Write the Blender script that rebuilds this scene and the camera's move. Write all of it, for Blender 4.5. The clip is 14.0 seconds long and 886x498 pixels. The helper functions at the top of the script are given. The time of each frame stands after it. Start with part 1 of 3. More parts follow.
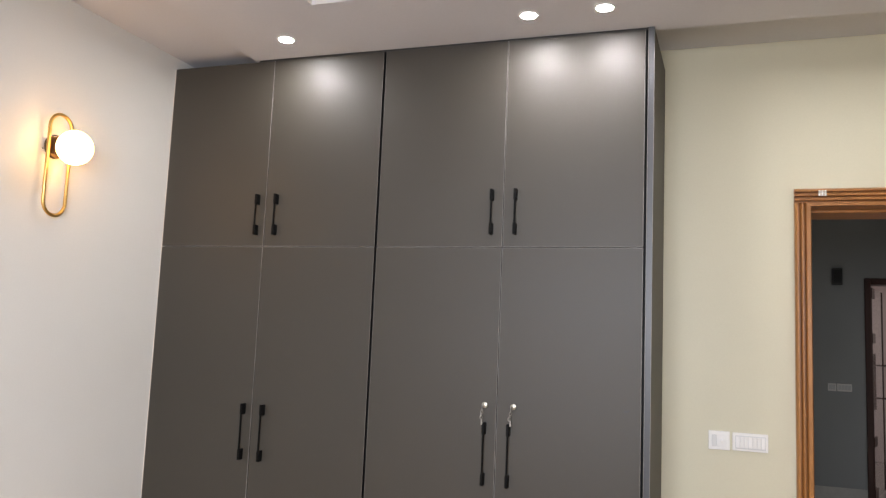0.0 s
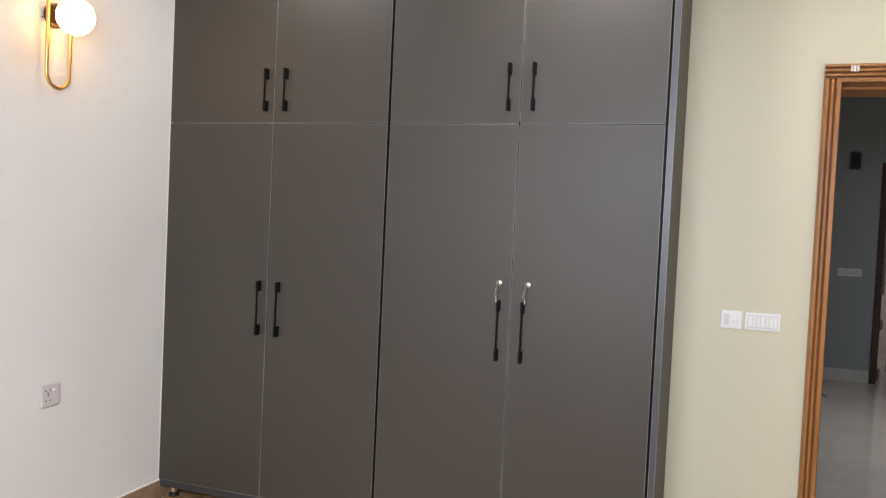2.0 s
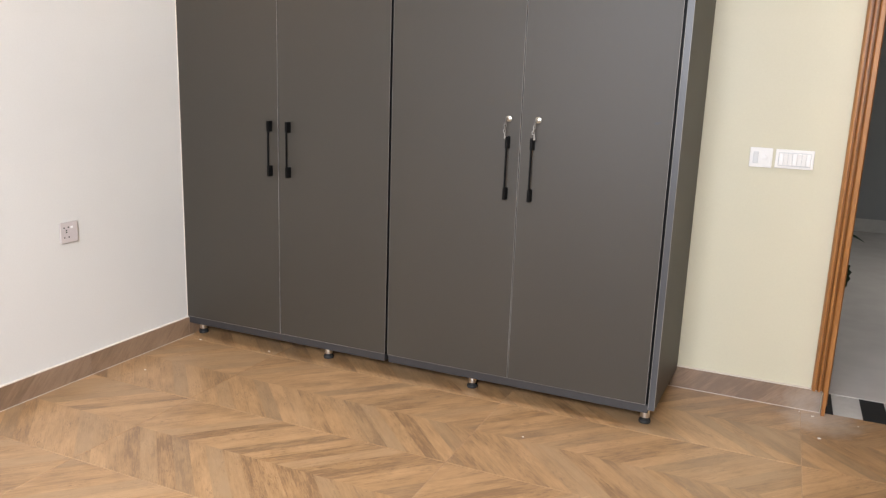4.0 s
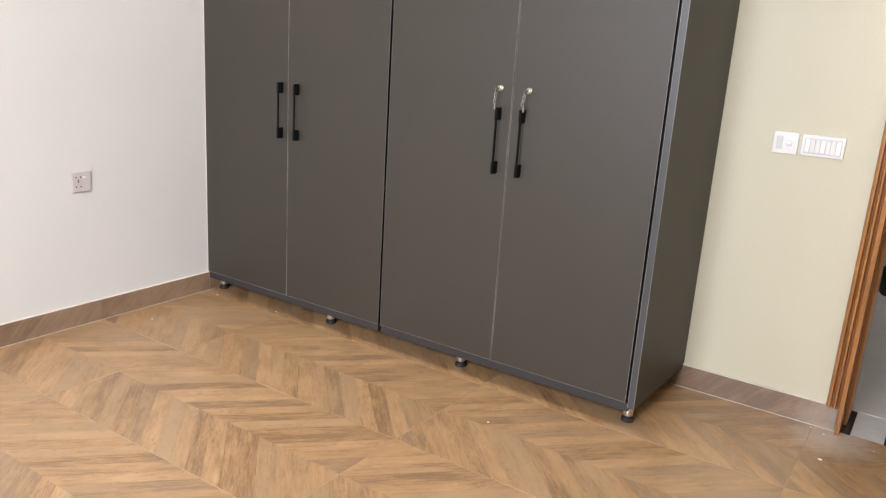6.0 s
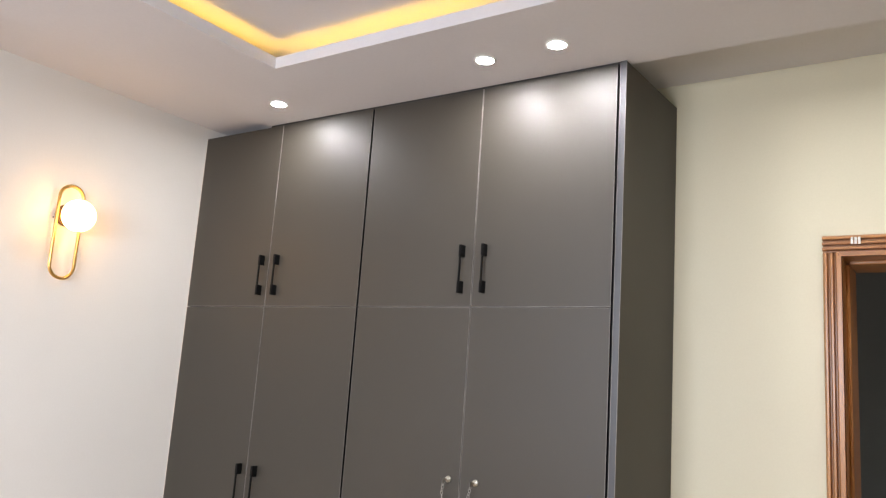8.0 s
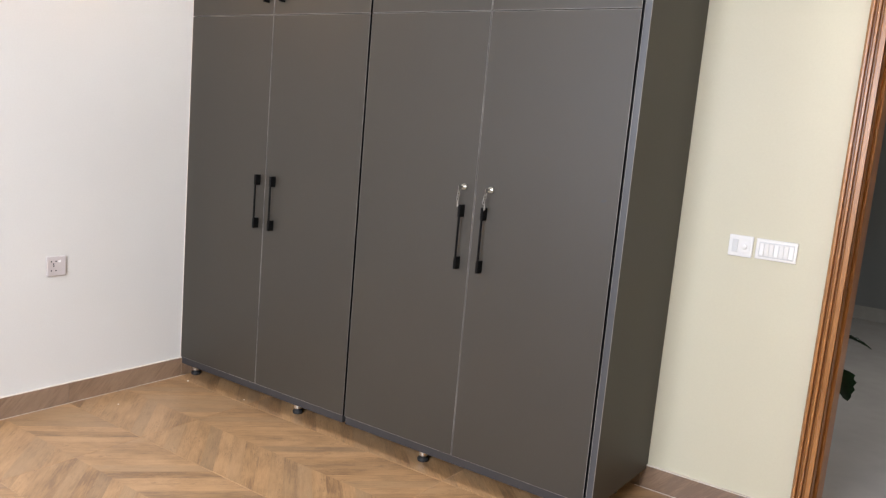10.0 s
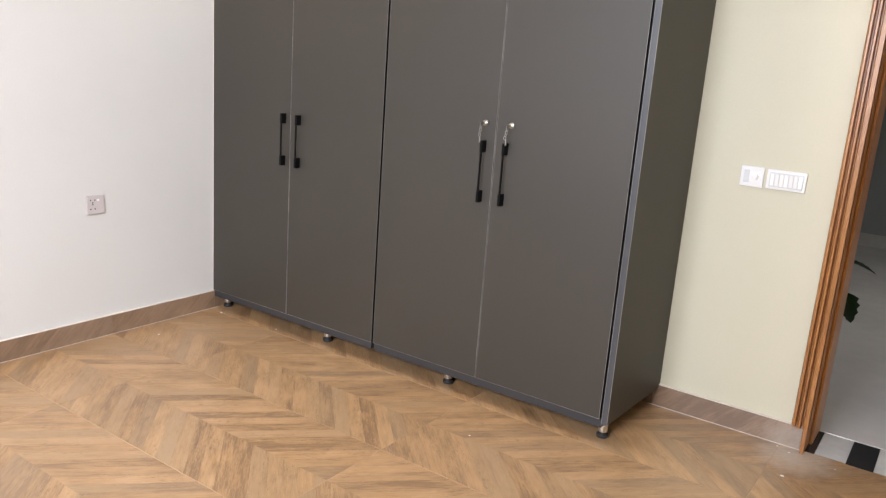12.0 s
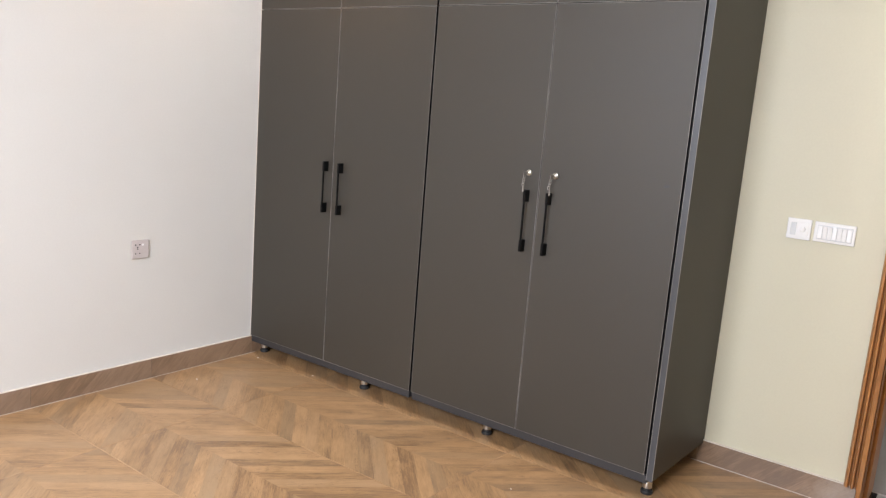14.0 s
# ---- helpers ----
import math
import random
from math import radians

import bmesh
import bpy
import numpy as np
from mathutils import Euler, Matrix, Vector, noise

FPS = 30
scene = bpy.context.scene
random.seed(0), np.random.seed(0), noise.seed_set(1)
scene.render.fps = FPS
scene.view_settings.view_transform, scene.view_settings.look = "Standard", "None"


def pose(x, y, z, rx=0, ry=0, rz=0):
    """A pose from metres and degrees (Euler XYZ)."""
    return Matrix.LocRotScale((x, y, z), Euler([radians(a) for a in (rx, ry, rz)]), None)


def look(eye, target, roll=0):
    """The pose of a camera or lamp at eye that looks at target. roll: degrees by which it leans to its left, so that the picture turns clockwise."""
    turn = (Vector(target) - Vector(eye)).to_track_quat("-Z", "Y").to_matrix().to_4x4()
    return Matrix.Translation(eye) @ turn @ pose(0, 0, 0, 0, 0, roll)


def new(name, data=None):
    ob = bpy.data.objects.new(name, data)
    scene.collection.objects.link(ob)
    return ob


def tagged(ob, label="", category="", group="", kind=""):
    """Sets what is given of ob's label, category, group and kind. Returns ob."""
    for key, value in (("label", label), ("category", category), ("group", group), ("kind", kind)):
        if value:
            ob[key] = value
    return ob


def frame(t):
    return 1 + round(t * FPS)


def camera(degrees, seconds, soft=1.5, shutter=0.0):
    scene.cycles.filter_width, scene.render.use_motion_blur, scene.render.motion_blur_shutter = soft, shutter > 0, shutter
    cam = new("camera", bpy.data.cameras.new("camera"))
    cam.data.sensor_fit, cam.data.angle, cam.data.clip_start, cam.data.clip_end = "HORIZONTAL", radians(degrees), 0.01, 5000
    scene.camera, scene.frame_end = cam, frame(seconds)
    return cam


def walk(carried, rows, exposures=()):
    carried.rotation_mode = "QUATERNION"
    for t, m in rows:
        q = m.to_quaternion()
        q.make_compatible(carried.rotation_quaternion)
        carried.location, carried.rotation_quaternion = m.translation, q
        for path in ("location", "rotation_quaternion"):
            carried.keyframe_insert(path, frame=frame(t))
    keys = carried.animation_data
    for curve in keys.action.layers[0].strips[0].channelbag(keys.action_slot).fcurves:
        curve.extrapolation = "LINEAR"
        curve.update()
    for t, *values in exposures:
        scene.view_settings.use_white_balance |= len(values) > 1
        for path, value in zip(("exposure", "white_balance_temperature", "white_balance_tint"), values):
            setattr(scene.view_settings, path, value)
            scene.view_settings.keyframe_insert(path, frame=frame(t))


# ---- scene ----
cam = camera(59.9, 14.0, soft=1.3)
PATH = [
    (0, (2.620, -3.232, 1.516), (1.979, -1.351, 1.738), 2.4),
    (0.5, (2.615, -3.225, 1.535), (1.996, -1.350, 1.851), 2.5),
    (0.9, (2.606, -3.246, 1.565), (1.993, -1.373, 1.902), 2.6),
    (1, (2.614, -3.236, 1.570), (1.993, -1.365, 1.906), 2.7),
    (1.5, (2.595, -3.231, 1.538), (1.953, -1.355, 1.800), 2.7),
    (2, (2.579, -3.192, 1.481), (1.925, -1.303, 1.408), 2.7),
    (2.3, (2.581, -3.176, 1.439), (1.918, -1.305, 1.188), 2.7),
    (2.5, (2.577, -3.171, 1.421), (1.917, -1.315, 1.071), 2.6),
    (3, (2.624, -3.203, 1.395), (1.940, -1.369, 0.986), 2.0),
    (3.2, (2.655, -3.211, 1.393), (1.962, -1.377, 0.995), 1.7),
    (5.3, (3.058, -2.626, 1.351), (2.066, -0.972, 0.820), 4.4),
    (5.5, (3.112, -2.626, 1.355), (2.095, -0.986, 0.828), 4.5),
    (6, (3.244, -2.643, 1.384), (2.187, -1.026, 0.865), 3.7),
    (6.5, (3.354, -2.645, 1.389), (2.276, -1.031, 0.907), 2.2),
    (6.8, (3.401, -2.600, 1.460), (2.280, -0.970, 1.170), 2.1),
    (7, (3.421, -2.615, 1.515), (2.291, -0.971, 1.381), 2.4),
    (7.2, (3.431, -2.630, 1.551), (2.297, -0.983, 1.571), 2.9),
    (7.55, (3.439, -2.630, 1.589), (2.312, -0.994, 1.808), 3.2),
    (7.9, (3.444, -2.631, 1.595), (2.327, -1.006, 1.924), 3.8),
    (8.25, (3.444, -2.631, 1.579), (2.335, -1.006, 1.937), 4.4),
    (8.6, (3.440, -2.631, 1.549), (2.333, -0.996, 1.865), 5.1),
    (8.95, (3.434, -2.627, 1.516), (2.323, -0.977, 1.727), 5.5),
    (9.3, (3.425, -2.619, 1.488), (2.310, -0.960, 1.537), 5.6),
    (9.5, (3.418, -2.607, 1.477), (2.301, -0.949, 1.413), 5.5),
    (10, (3.399, -2.589, 1.429), (2.296, -0.947, 1.132), 5.0),
    (10.5, (3.392, -2.597, 1.411), (2.312, -0.968, 0.987), 4.5),
    (11, (3.381, -2.614, 1.413), (2.319, -0.987, 0.940), 4.2),
    (11.5, (3.383, -2.661, 1.416), (2.317, -1.038, 0.936), 4.2),
    (12, (3.434, -2.750, 1.447), (2.342, -1.141, 0.982), 4.2),
    (12.5, (3.466, -2.772, 1.454), (2.341, -1.178, 1.013), 4.3),
    (13, (3.448, -2.751, 1.460), (2.292, -1.169, 1.058), 4.3),
    (13.5, (3.429, -2.773, 1.461), (2.258, -1.197, 1.084), 4.4),
    (14, (3.371, -2.791, 1.450), (2.206, -1.204, 1.098), 4.5),
]
exposures_rows = [(0.0, -0.21, 6900, 11), (1.0, -0.41, 6550, 10), (1.6, -0.32, 6500, 10), (2.6, 0.08, 6950, 11), (3.2, 0.11, 6950, 11), (5.5, 0.18, 6800, 11), (6.6, 0.16, 6850, 11), (7.2, 0.08, 6900, 11), (9.5, 0.04, 6600, 11), (10.3, 0.21, 6650, 11), (11.5, 0.23, 6600, 11), (12.5, 0.17, 6700, 11), (14.0, 0.09, 6750, 11)]
walk(cam, [(t, look(eye, target, roll)) for t, eye, target, roll in PATH], exposures_rows)

# ---------------------------------------------------------------- light
world = bpy.data.worlds.new("sky")
scene.world = world
world.use_nodes = True
wn = world.node_tree
sky = wn.nodes.new("ShaderNodeTexSky")
sky.sky_type = "NISHITA"
sky.sun_disc = False
sky.sun_elevation = radians(48)
sky.sun_rotation = radians(60)
wn.nodes["Background"].inputs["Strength"].default_value = 0.10
wn.links.new(sky.outputs[0], wn.nodes["Background"].inputs["Color"])

LEFT, RIGHT, BACK, FRONT = 0.0, 4.15, 0.555, -4.0      # room
HALL_Y0, HALL_Y1, HALL_X0, HALL_X1 = 0.815, 5.8, 2.35, 7.0
DROP_Z, STRIP_Z, WEST_Z, TRAY_Z = 2.85, 2.95, 2.900, 2.965
WIN = (1.40, 3.10, 1.05, 2.50)                         # x0, x1, z0, z1 of the window in the south wall


def lamp(name, kind, m, energy, colour, **more):
    data = bpy.data.lights.new(name, kind)
    data.energy, data.color = energy, colour
    if "shape" in more:
        data.shape, data.size, data.size_y = more["shape"], more["size"], more["size_y"]
    if "spread" in more:
        data.spread = radians(more["spread"])
    if "radius" in more:
        data.shadow_soft_size = more["radius"]
    if "spot" in more:
        data.spot_size, data.spot_blend = radians(more["spot"]), more["blend"]
    ob = new(name, data)
    ob.matrix_world = m
    return ob


# unseen area lamps: room window's daylight, and fills added to hall and far room
lamp("window_daylight", "AREA", look((2.25, FRONT + 0.22, 1.98), (1.55, FRONT + 2.02, 0.78)), 128, (0.832, 0.893, 1.03),
     shape="RECTANGLE", size=1.5, size_y=0.75, spread=140)
lamp("hall_fill", "AREA", look((HALL_X1 - 0.05, 3.4, 1.5), (5.0, 3.2, 0.0)), 29, (0.97, 0.95, 0.92),
     shape="RECTANGLE", size=1.4, size_y=1.5, spread=85)
lamp("far_room_fill", "AREA", look((6.75, 7.5, 1.6), (3.6, 7.9, 1.1)), 16, (1.0, 0.9, 0.88),
     shape="RECTANGLE", size=1.4, size_y=1.4)


# ---------------------------------------------------------------- materials
def material(name):
    m = bpy.data.materials.new(name)
    m.use_nodes = True
    return m, m.node_tree.nodes, m.node_tree.links, m.node_tree.nodes["Principled BSDF"]


def noise_node(nodes, links, vector, scale, detail=4.0, rough=0.55):
    n = nodes.new("ShaderNodeTexNoise")
    n.inputs["Scale"].default_value, n.inputs["Detail"].default_value, n.inputs["Roughness"].default_value = scale, detail, rough
    if vector is not None:
        links.new(vector, n.inputs["Vector"])
    return n.outputs["Fac"]


def ramp(nodes, links, fac, stops):
    r = nodes.new("ShaderNodeValToRGB")
    while len(r.color_ramp.elements) < len(stops):
        r.color_ramp.elements.new(0.5)
    for e, (p, c) in zip(r.color_ramp.elements, stops):
        e.position, e.color = p, (*c, 1)
    links.new(fac, r.inputs[0])
    return r.outputs[0]


def bump(nodes, links, height, bsdf, strength, distance):
    b = nodes.new("ShaderNodeBump")
    b.inputs["Strength"].default_value, b.inputs["Distance"].default_value = strength, distance
    links.new(height, b.inputs["Height"])
    links.new(b.outputs[0], bsdf.inputs["Normal"])


def value_map(nodes, links, fac, lo, hi):
    n = nodes.new("ShaderNodeMapRange")
    n.inputs["To Min"].default_value, n.inputs["To Max"].default_value = lo, hi
    links.new(fac, n.inputs[0])
    return n.outputs[0]


def mottled(name, dark, light, rough=(0.5, 0.6), metal=0.0, big=1.6, small=60.0, relief=0.15, depth=0.001, stretch=None, spec=0.5):
    """A surface whose colour drifts at a large and a small scale, with fine relief."""
    m, nodes, links, bsdf = material(name)
    where = nodes.new("ShaderNodeTexCoord").outputs["Object"]
    if stretch:
        mp = nodes.new("ShaderNodeMapping")
        mp.inputs["Scale"].default_value = stretch
        links.new(where, mp.inputs["Vector"])
        where = mp.outputs[0]
    a, b = noise_node(nodes, links, where, big, 3), noise_node(nodes, links, where, small, 5)
    mix = nodes.new("ShaderNodeMix")
    mix.inputs[0].default_value = 0.4
    links.new(a, mix.inputs[2])
    links.new(b, mix.inputs[3])
    links.new(ramp(nodes, links, mix.outputs[0], [(0.3, dark), (0.7, light)]), bsdf.inputs["Base Color"])
    links.new(value_map(nodes, links, a, *rough), bsdf.inputs["Roughness"])
    bsdf.inputs["Metallic"].default_value = metal
    bsdf.inputs["Specular IOR Level"].default_value = spec
    if relief:
        bump(nodes, links, b, bsdf, relief, depth)
    return m


def glow(name, colour, strength):
    m, nodes, links, bsdf = material(name)
    bsdf.inputs["Base Color"].default_value = (0.9, 0.88, 0.82, 1)
    bsdf.inputs["Emission Color"].default_value = (*colour, 1)
    bsdf.inputs["Emission Strength"].default_value = strength
    return m


def plank_wood(name, low, mid, high, rough, width, contrast=1.0):
    """Wood-look porcelain: each printed plank has its own tone, a fine outline, and grain that follows it."""
    m, nodes, links, bsdf = material(name)
    along, tone = nodes.new("ShaderNodeUVMap"), nodes.new("ShaderNodeUVMap")
    along.uv_map, tone.uv_map = "plank", "tone"
    sep, sep2 = nodes.new("ShaderNodeSeparateXYZ"), nodes.new("ShaderNodeSeparateXYZ")
    links.new(tone.outputs[0], sep.inputs[0])
    links.new(along.outputs[0], sep2.inputs[0])
    comb = nodes.new("ShaderNodeVectorMath")
    comb.operation = "MULTIPLY_ADD"
    comb.inputs[1].default_value = (37.0, 53.0, 0.0)
    links.new(tone.outputs[0], comb.inputs[0])
    links.new(along.outputs[0], comb.inputs[2])

    def stretched(sx, sy):
        mp = nodes.new("ShaderNodeMapping")
        mp.inputs["Scale"].default_value = (sx, sy, 1)
        links.new(comb.outputs[0], mp.inputs["Vector"])
        return mp.outputs[0]

    def maths(op, a, b=None, c=None):
        n = nodes.new("ShaderNodeMath")
        n.operation = op
        for i, v in enumerate((a, b, c)):
            if v is None:
                continue
            if isinstance(v, float):
                n.inputs[i].default_value = v
            else:
                links.new(v, n.inputs[i])
        return n.outputs[0]

    streak = noise_node(nodes, links, stretched(6.5, 75.0), 1.0, 9, 0.74)
    grain = noise_node(nodes, links, stretched(22.0, 260.0), 1.0, 4, 0.6)
    patch = noise_node(nodes, links, stretched(6.0, 15.0), 1.0, 3, 0.5)
    mixed = maths("MULTIPLY_ADD", streak, 0.42, maths("MULTIPLY_ADD", grain, 0.26, maths("MULTIPLY", patch, 0.32)))
    toned = maths("MULTIPLY_ADD", sep.outputs[0], 0.15 * contrast, mixed)
    base = ramp(nodes, links, toned, [(0.46, low), (0.56, mid), (0.68, high)])
    # dark flecks where the print shows open grain
    fleck = noise_node(nodes, links, stretched(34.0, 190.0), 1.0, 3, 0.7)
    hit = nodes.new("ShaderNodeMapRange")
    hit.inputs[1].default_value, hit.inputs[2].default_value = 0.55, 0.62
    links.new(fleck, hit.inputs[0])
    near = nodes.new("ShaderNodeMapRange")
    near.inputs[1].default_value, near.inputs[2].default_value = 0.46, 0.62
    links.new(noise_node(nodes, links, stretched(5.0, 19.0), 1.0, 2, 0.5), near.inputs[0])
    edge = nodes.new("ShaderNodeMapRange")
    edge.inputs[1].default_value, edge.inputs[2].default_value = 0.0004, 0.0022
    edge.inputs[3].default_value, edge.inputs[4].default_value = 0.48 * contrast, 0.0
    links.new(maths("PINGPONG", sep2.outputs[1], width / 2), edge.inputs[0])
    # dark streak that hugs one long side of some planks
    side = nodes.new("ShaderNodeMapRange")
    side.inputs[1].default_value, side.inputs[2].default_value = 0.0, 0.40 * width
    side.inputs[3].default_value, side.inputs[4].default_value = 1.0, 0.0
    links.new(maths("WRAP", maths("MULTIPLY_ADD", streak, 0.014, sep2.outputs[1]), width, 0.0), side.inputs[0])
    some = nodes.new("ShaderNodeMapRange")
    some.inputs[1].default_value, some.inputs[2].default_value = 0.50, 0.64
    links.new(noise_node(nodes, links, stretched(5.0, 7.0), 1.0, 4, 0.6), some.inputs[0])
    along_side = maths("MULTIPLY", maths("MULTIPLY", side.outputs[0], some.outputs[0]), 0.62 * contrast)
    dark = maths("MAXIMUM", along_side, maths("MULTIPLY", maths("MULTIPLY", hit.outputs[0], near.outputs[0]), 0.85 * contrast), edge.outputs[0])
    shade = nodes.new("ShaderNodeMix")
    shade.data_type = "RGBA"
    links.new(dark, shade.inputs[0])
    links.new(base, shade.inputs[6])
    shade.inputs[7].default_value = (low[0] * 0.75, low[1] * 0.7, low[2] * 0.7, 1)
    # some planks are greyer, and some carry short pale scratches
    grey = nodes.new("ShaderNodeMix")
    grey.data_type = "RGBA"
    cool = nodes.new("ShaderNodeMapRange")
    cool.inputs[1].default_value, cool.inputs[2].default_value = 0.45, 0.95
    cool.inputs[3].default_value, cool.inputs[4].default_value = 0.0, 0.55 * contrast
    links.new(sep.outputs[1], cool.inputs[0])
    links.new(maths("MULTIPLY", cool.outputs[0], value_map(nodes, links, patch, 0.2, 1.6)), grey.inputs[0])
    links.new(shade.outputs[2], grey.inputs[6])
    grey.inputs[7].default_value = (mid[0] * 0.80, mid[1] * 0.95, mid[2] * 1.25, 1)
    pale = nodes.new("ShaderNodeMix")
    pale.data_type = "RGBA"
    scratch = nodes.new("ShaderNodeMapRange")
    scratch.inputs[1].default_value, scratch.inputs[2].default_value = 0.63, 0.70
    links.new(noise_node(nodes, links, stretched(60.0, 150.0), 1.0, 2, 0.6), scratch.inputs[0])
    links.new(maths("MULTIPLY", scratch.outputs[0], maths("MULTIPLY", near.outputs[0], 0.5 * contrast)), pale.inputs[0])
    links.new(grey.outputs[2], pale.inputs[6])
    pale.inputs[7].default_value = (high[0] * 1.25, high[1] * 1.35, high[2] * 1.6, 1)
    colour = pale.outputs[2]
    where = nodes.new("ShaderNodeTexCoord").outputs["Object"]
    dust = noise_node(nodes, links, where, 1.3, 5, 0.6)
    mixc = nodes.new("ShaderNodeMix")
    mixc.data_type = "RGBA"
    links.new(value_map(nodes, links, dust, 0.0, 0.14), mixc.inputs[0])
    links.new(colour, mixc.inputs[6])
    mixc.inputs[7].default_value = (0.36, 0.29, 0.22, 1)
    away = nodes.new("ShaderNodeVectorMath")
    away.operation = "DISTANCE"
    away.inputs[1].default_value = (3.06, 0.47, 0.0)
    links.new(where, away.inputs[0])
    ragged = nodes.new("ShaderNodeMath")
    ragged.operation = "MULTIPLY_ADD"
    ragged.inputs[1].default_value = 0.22
    links.new(noise_node(nodes, links, where, 11.0, 6, 0.65), ragged.inputs[0])
    links.new(away.outputs["Value"], ragged.inputs[2])
    smear = nodes.new("ShaderNodeMapRange")
    smear.inputs[1].default_value, smear.inputs[2].default_value = 0.17, 0.30
    smear.inputs[3].default_value, smear.inputs[4].default_value = 0.55, 0.0
    links.new(ragged.outputs[0], smear.inputs[0])
    mixd = nodes.new("ShaderNodeMix")
    mixd.data_type = "RGBA"
    links.new(smear.outputs[0], mixd.inputs[0])
    links.new(mixc.outputs[2], mixd.inputs[6])
    mixd.inputs[7].default_value = (0.50, 0.44, 0.38, 1)
    links.new(mixd.outputs[2], bsdf.inputs["Base Color"])
    links.new(value_map(nodes, links, dust, *rough), bsdf.inputs["Roughness"])
    bsdf.inputs["Specular IOR Level"].default_value = 0.8
    bump(nodes, links, grain, bsdf, 0.12, 0.0006)
    return m


M_CREAM = mottled("cream_wall_paint", (0.578, 0.546, 0.410), (0.623, 0.590, 0.447), (0.5, 0.62), big=1.1, small=130, relief=0.12, depth=0.0008)
# cream wall paint whitened here; the window's bluish daylight is put into the colour
M_WESTWALL = mottled("cream_paint_daylit", (0.572, 0.559, 0.522), (0.618, 0.605, 0.566), (0.5, 0.62), big=1.1, small=130, relief=0.12, depth=0.0008)
M_CEIL = mottled("white_ceiling_paint", (0.58, 0.58, 0.61), (0.63, 0.63, 0.66), (0.7, 0.8), big=0.8, small=90, relief=0.06)
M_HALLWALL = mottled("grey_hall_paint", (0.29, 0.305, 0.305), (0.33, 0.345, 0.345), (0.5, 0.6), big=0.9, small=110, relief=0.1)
M_PINKWALL = mottled("pale_pink_paint", (0.72, 0.62, 0.60), (0.78, 0.68, 0.66), (0.6, 0.7), big=0.9, small=110, relief=0.1)
M_GREY = mottled("grey_laminate", (0.0300, 0.0254, 0.0182), (0.0378, 0.0320, 0.0233), (0.50, 0.58), big=1.3, small=420, relief=0.10, depth=0.0004, spec=0.60)
M_EDGE = mottled("pale_edge_banding", (0.08, 0.075, 0.07), (0.30, 0.28, 0.26), (0.4, 0.55), big=3.5, small=40, relief=0.0)
M_SIDE = mottled("grey_laminate_edge", (0.045, 0.047, 0.052), (0.062, 0.064, 0.070), (0.38, 0.46), big=1.5, small=300, relief=0.05)
M_BOTTOM = mottled("grey_laminate_bottom", (0.027, 0.027, 0.029), (0.036, 0.036, 0.039), (0.38, 0.46), big=1.5, small=300, relief=0.05)
M_STEEL = mottled("dull_key_steel", (0.30, 0.28, 0.25), (0.42, 0.40, 0.37), (0.3, 0.45), metal=1.0, small=300, relief=0.02)
M_NICKEL = mottled("worn_nickel", (0.40, 0.37, 0.31), (0.52, 0.49, 0.42), (0.28, 0.4), metal=1.0, small=300, relief=0.02)
M_DARK = mottled("dark_board", (0.02, 0.02, 0.02), (0.035, 0.033, 0.03), (0.6, 0.7), relief=0.0)
M_BLACK = mottled("black_metal_and_gap_shade", (0.0025, 0.0025, 0.0025), (0.005, 0.005, 0.005), (0.45, 0.55), small=200, relief=0.03, spec=0.10)
M_CHROME = mottled("brushed_steel", (0.74, 0.72, 0.68), (0.84, 0.82, 0.78), (0.26, 0.38), metal=1.0, small=200, relief=0.02)
M_RUBBER = mottled("black_rubber", (0.012, 0.012, 0.012), (0.022, 0.022, 0.022), (0.5, 0.7), relief=0.05)
M_BRASS = mottled("brushed_brass", (0.62, 0.38, 0.11), (0.74, 0.48, 0.17), (0.24, 0.34), metal=1.0, small=240, relief=0.02)
M_BRONZE = mottled("dark_bronze", (0.07, 0.04, 0.02), (0.11, 0.065, 0.035), (0.35, 0.5), metal=0.6, small=120, relief=0.03)
M_PLASTIC = mottled("white_plastic", (0.76, 0.75, 0.73), (0.82, 0.81, 0.79), (0.28, 0.36), relief=0.02)
M_PLASTIC2 = mottled("grey_plastic", (0.58, 0.59, 0.59), (0.64, 0.65, 0.65), (0.3, 0.4), relief=0.02)
M_SOCKET = mottled("pinkish_socket_plastic", (0.47, 0.42, 0.40), (0.53, 0.48, 0.46), (0.3, 0.4), relief=0.02)
M_TEAK = mottled("varnished_teak", (0.23, 0.084, 0.021), (0.50, 0.222, 0.064), (0.28, 0.42), big=2.2, small=26, relief=0.1, stretch=(9, 9, 0.9))
M_TEAKH = mottled("varnished_teak_rail", (0.23, 0.084, 0.021), (0.50, 0.222, 0.064), (0.28, 0.42), big=2.2, small=26, relief=0.1, stretch=(0.9, 9, 9))
M_MAHOG = mottled("dark_mahogany", (0.040, 0.016, 0.011), (0.080, 0.031, 0.021), (0.3, 0.42), big=2, small=26, relief=0.08, stretch=(9, 9, 0.9))
M_HALLFLOOR = mottled("polished_grey_porcelain", (0.50, 0.475, 0.45), (0.60, 0.575, 0.545), (0.06, 0.13), big=1.6, small=7, relief=0.0)
M_WHITESTONE = mottled("white_threshold_marble", (0.50, 0.49, 0.46), (0.62, 0.61, 0.58), (0.12, 0.22), big=4, small=24, relief=0.02)
M_BLACKSTONE = mottled("black_granite", (0.010, 0.010, 0.010), (0.035, 0.033, 0.032), (0.12, 0.28), big=14, small=130, relief=0.02)
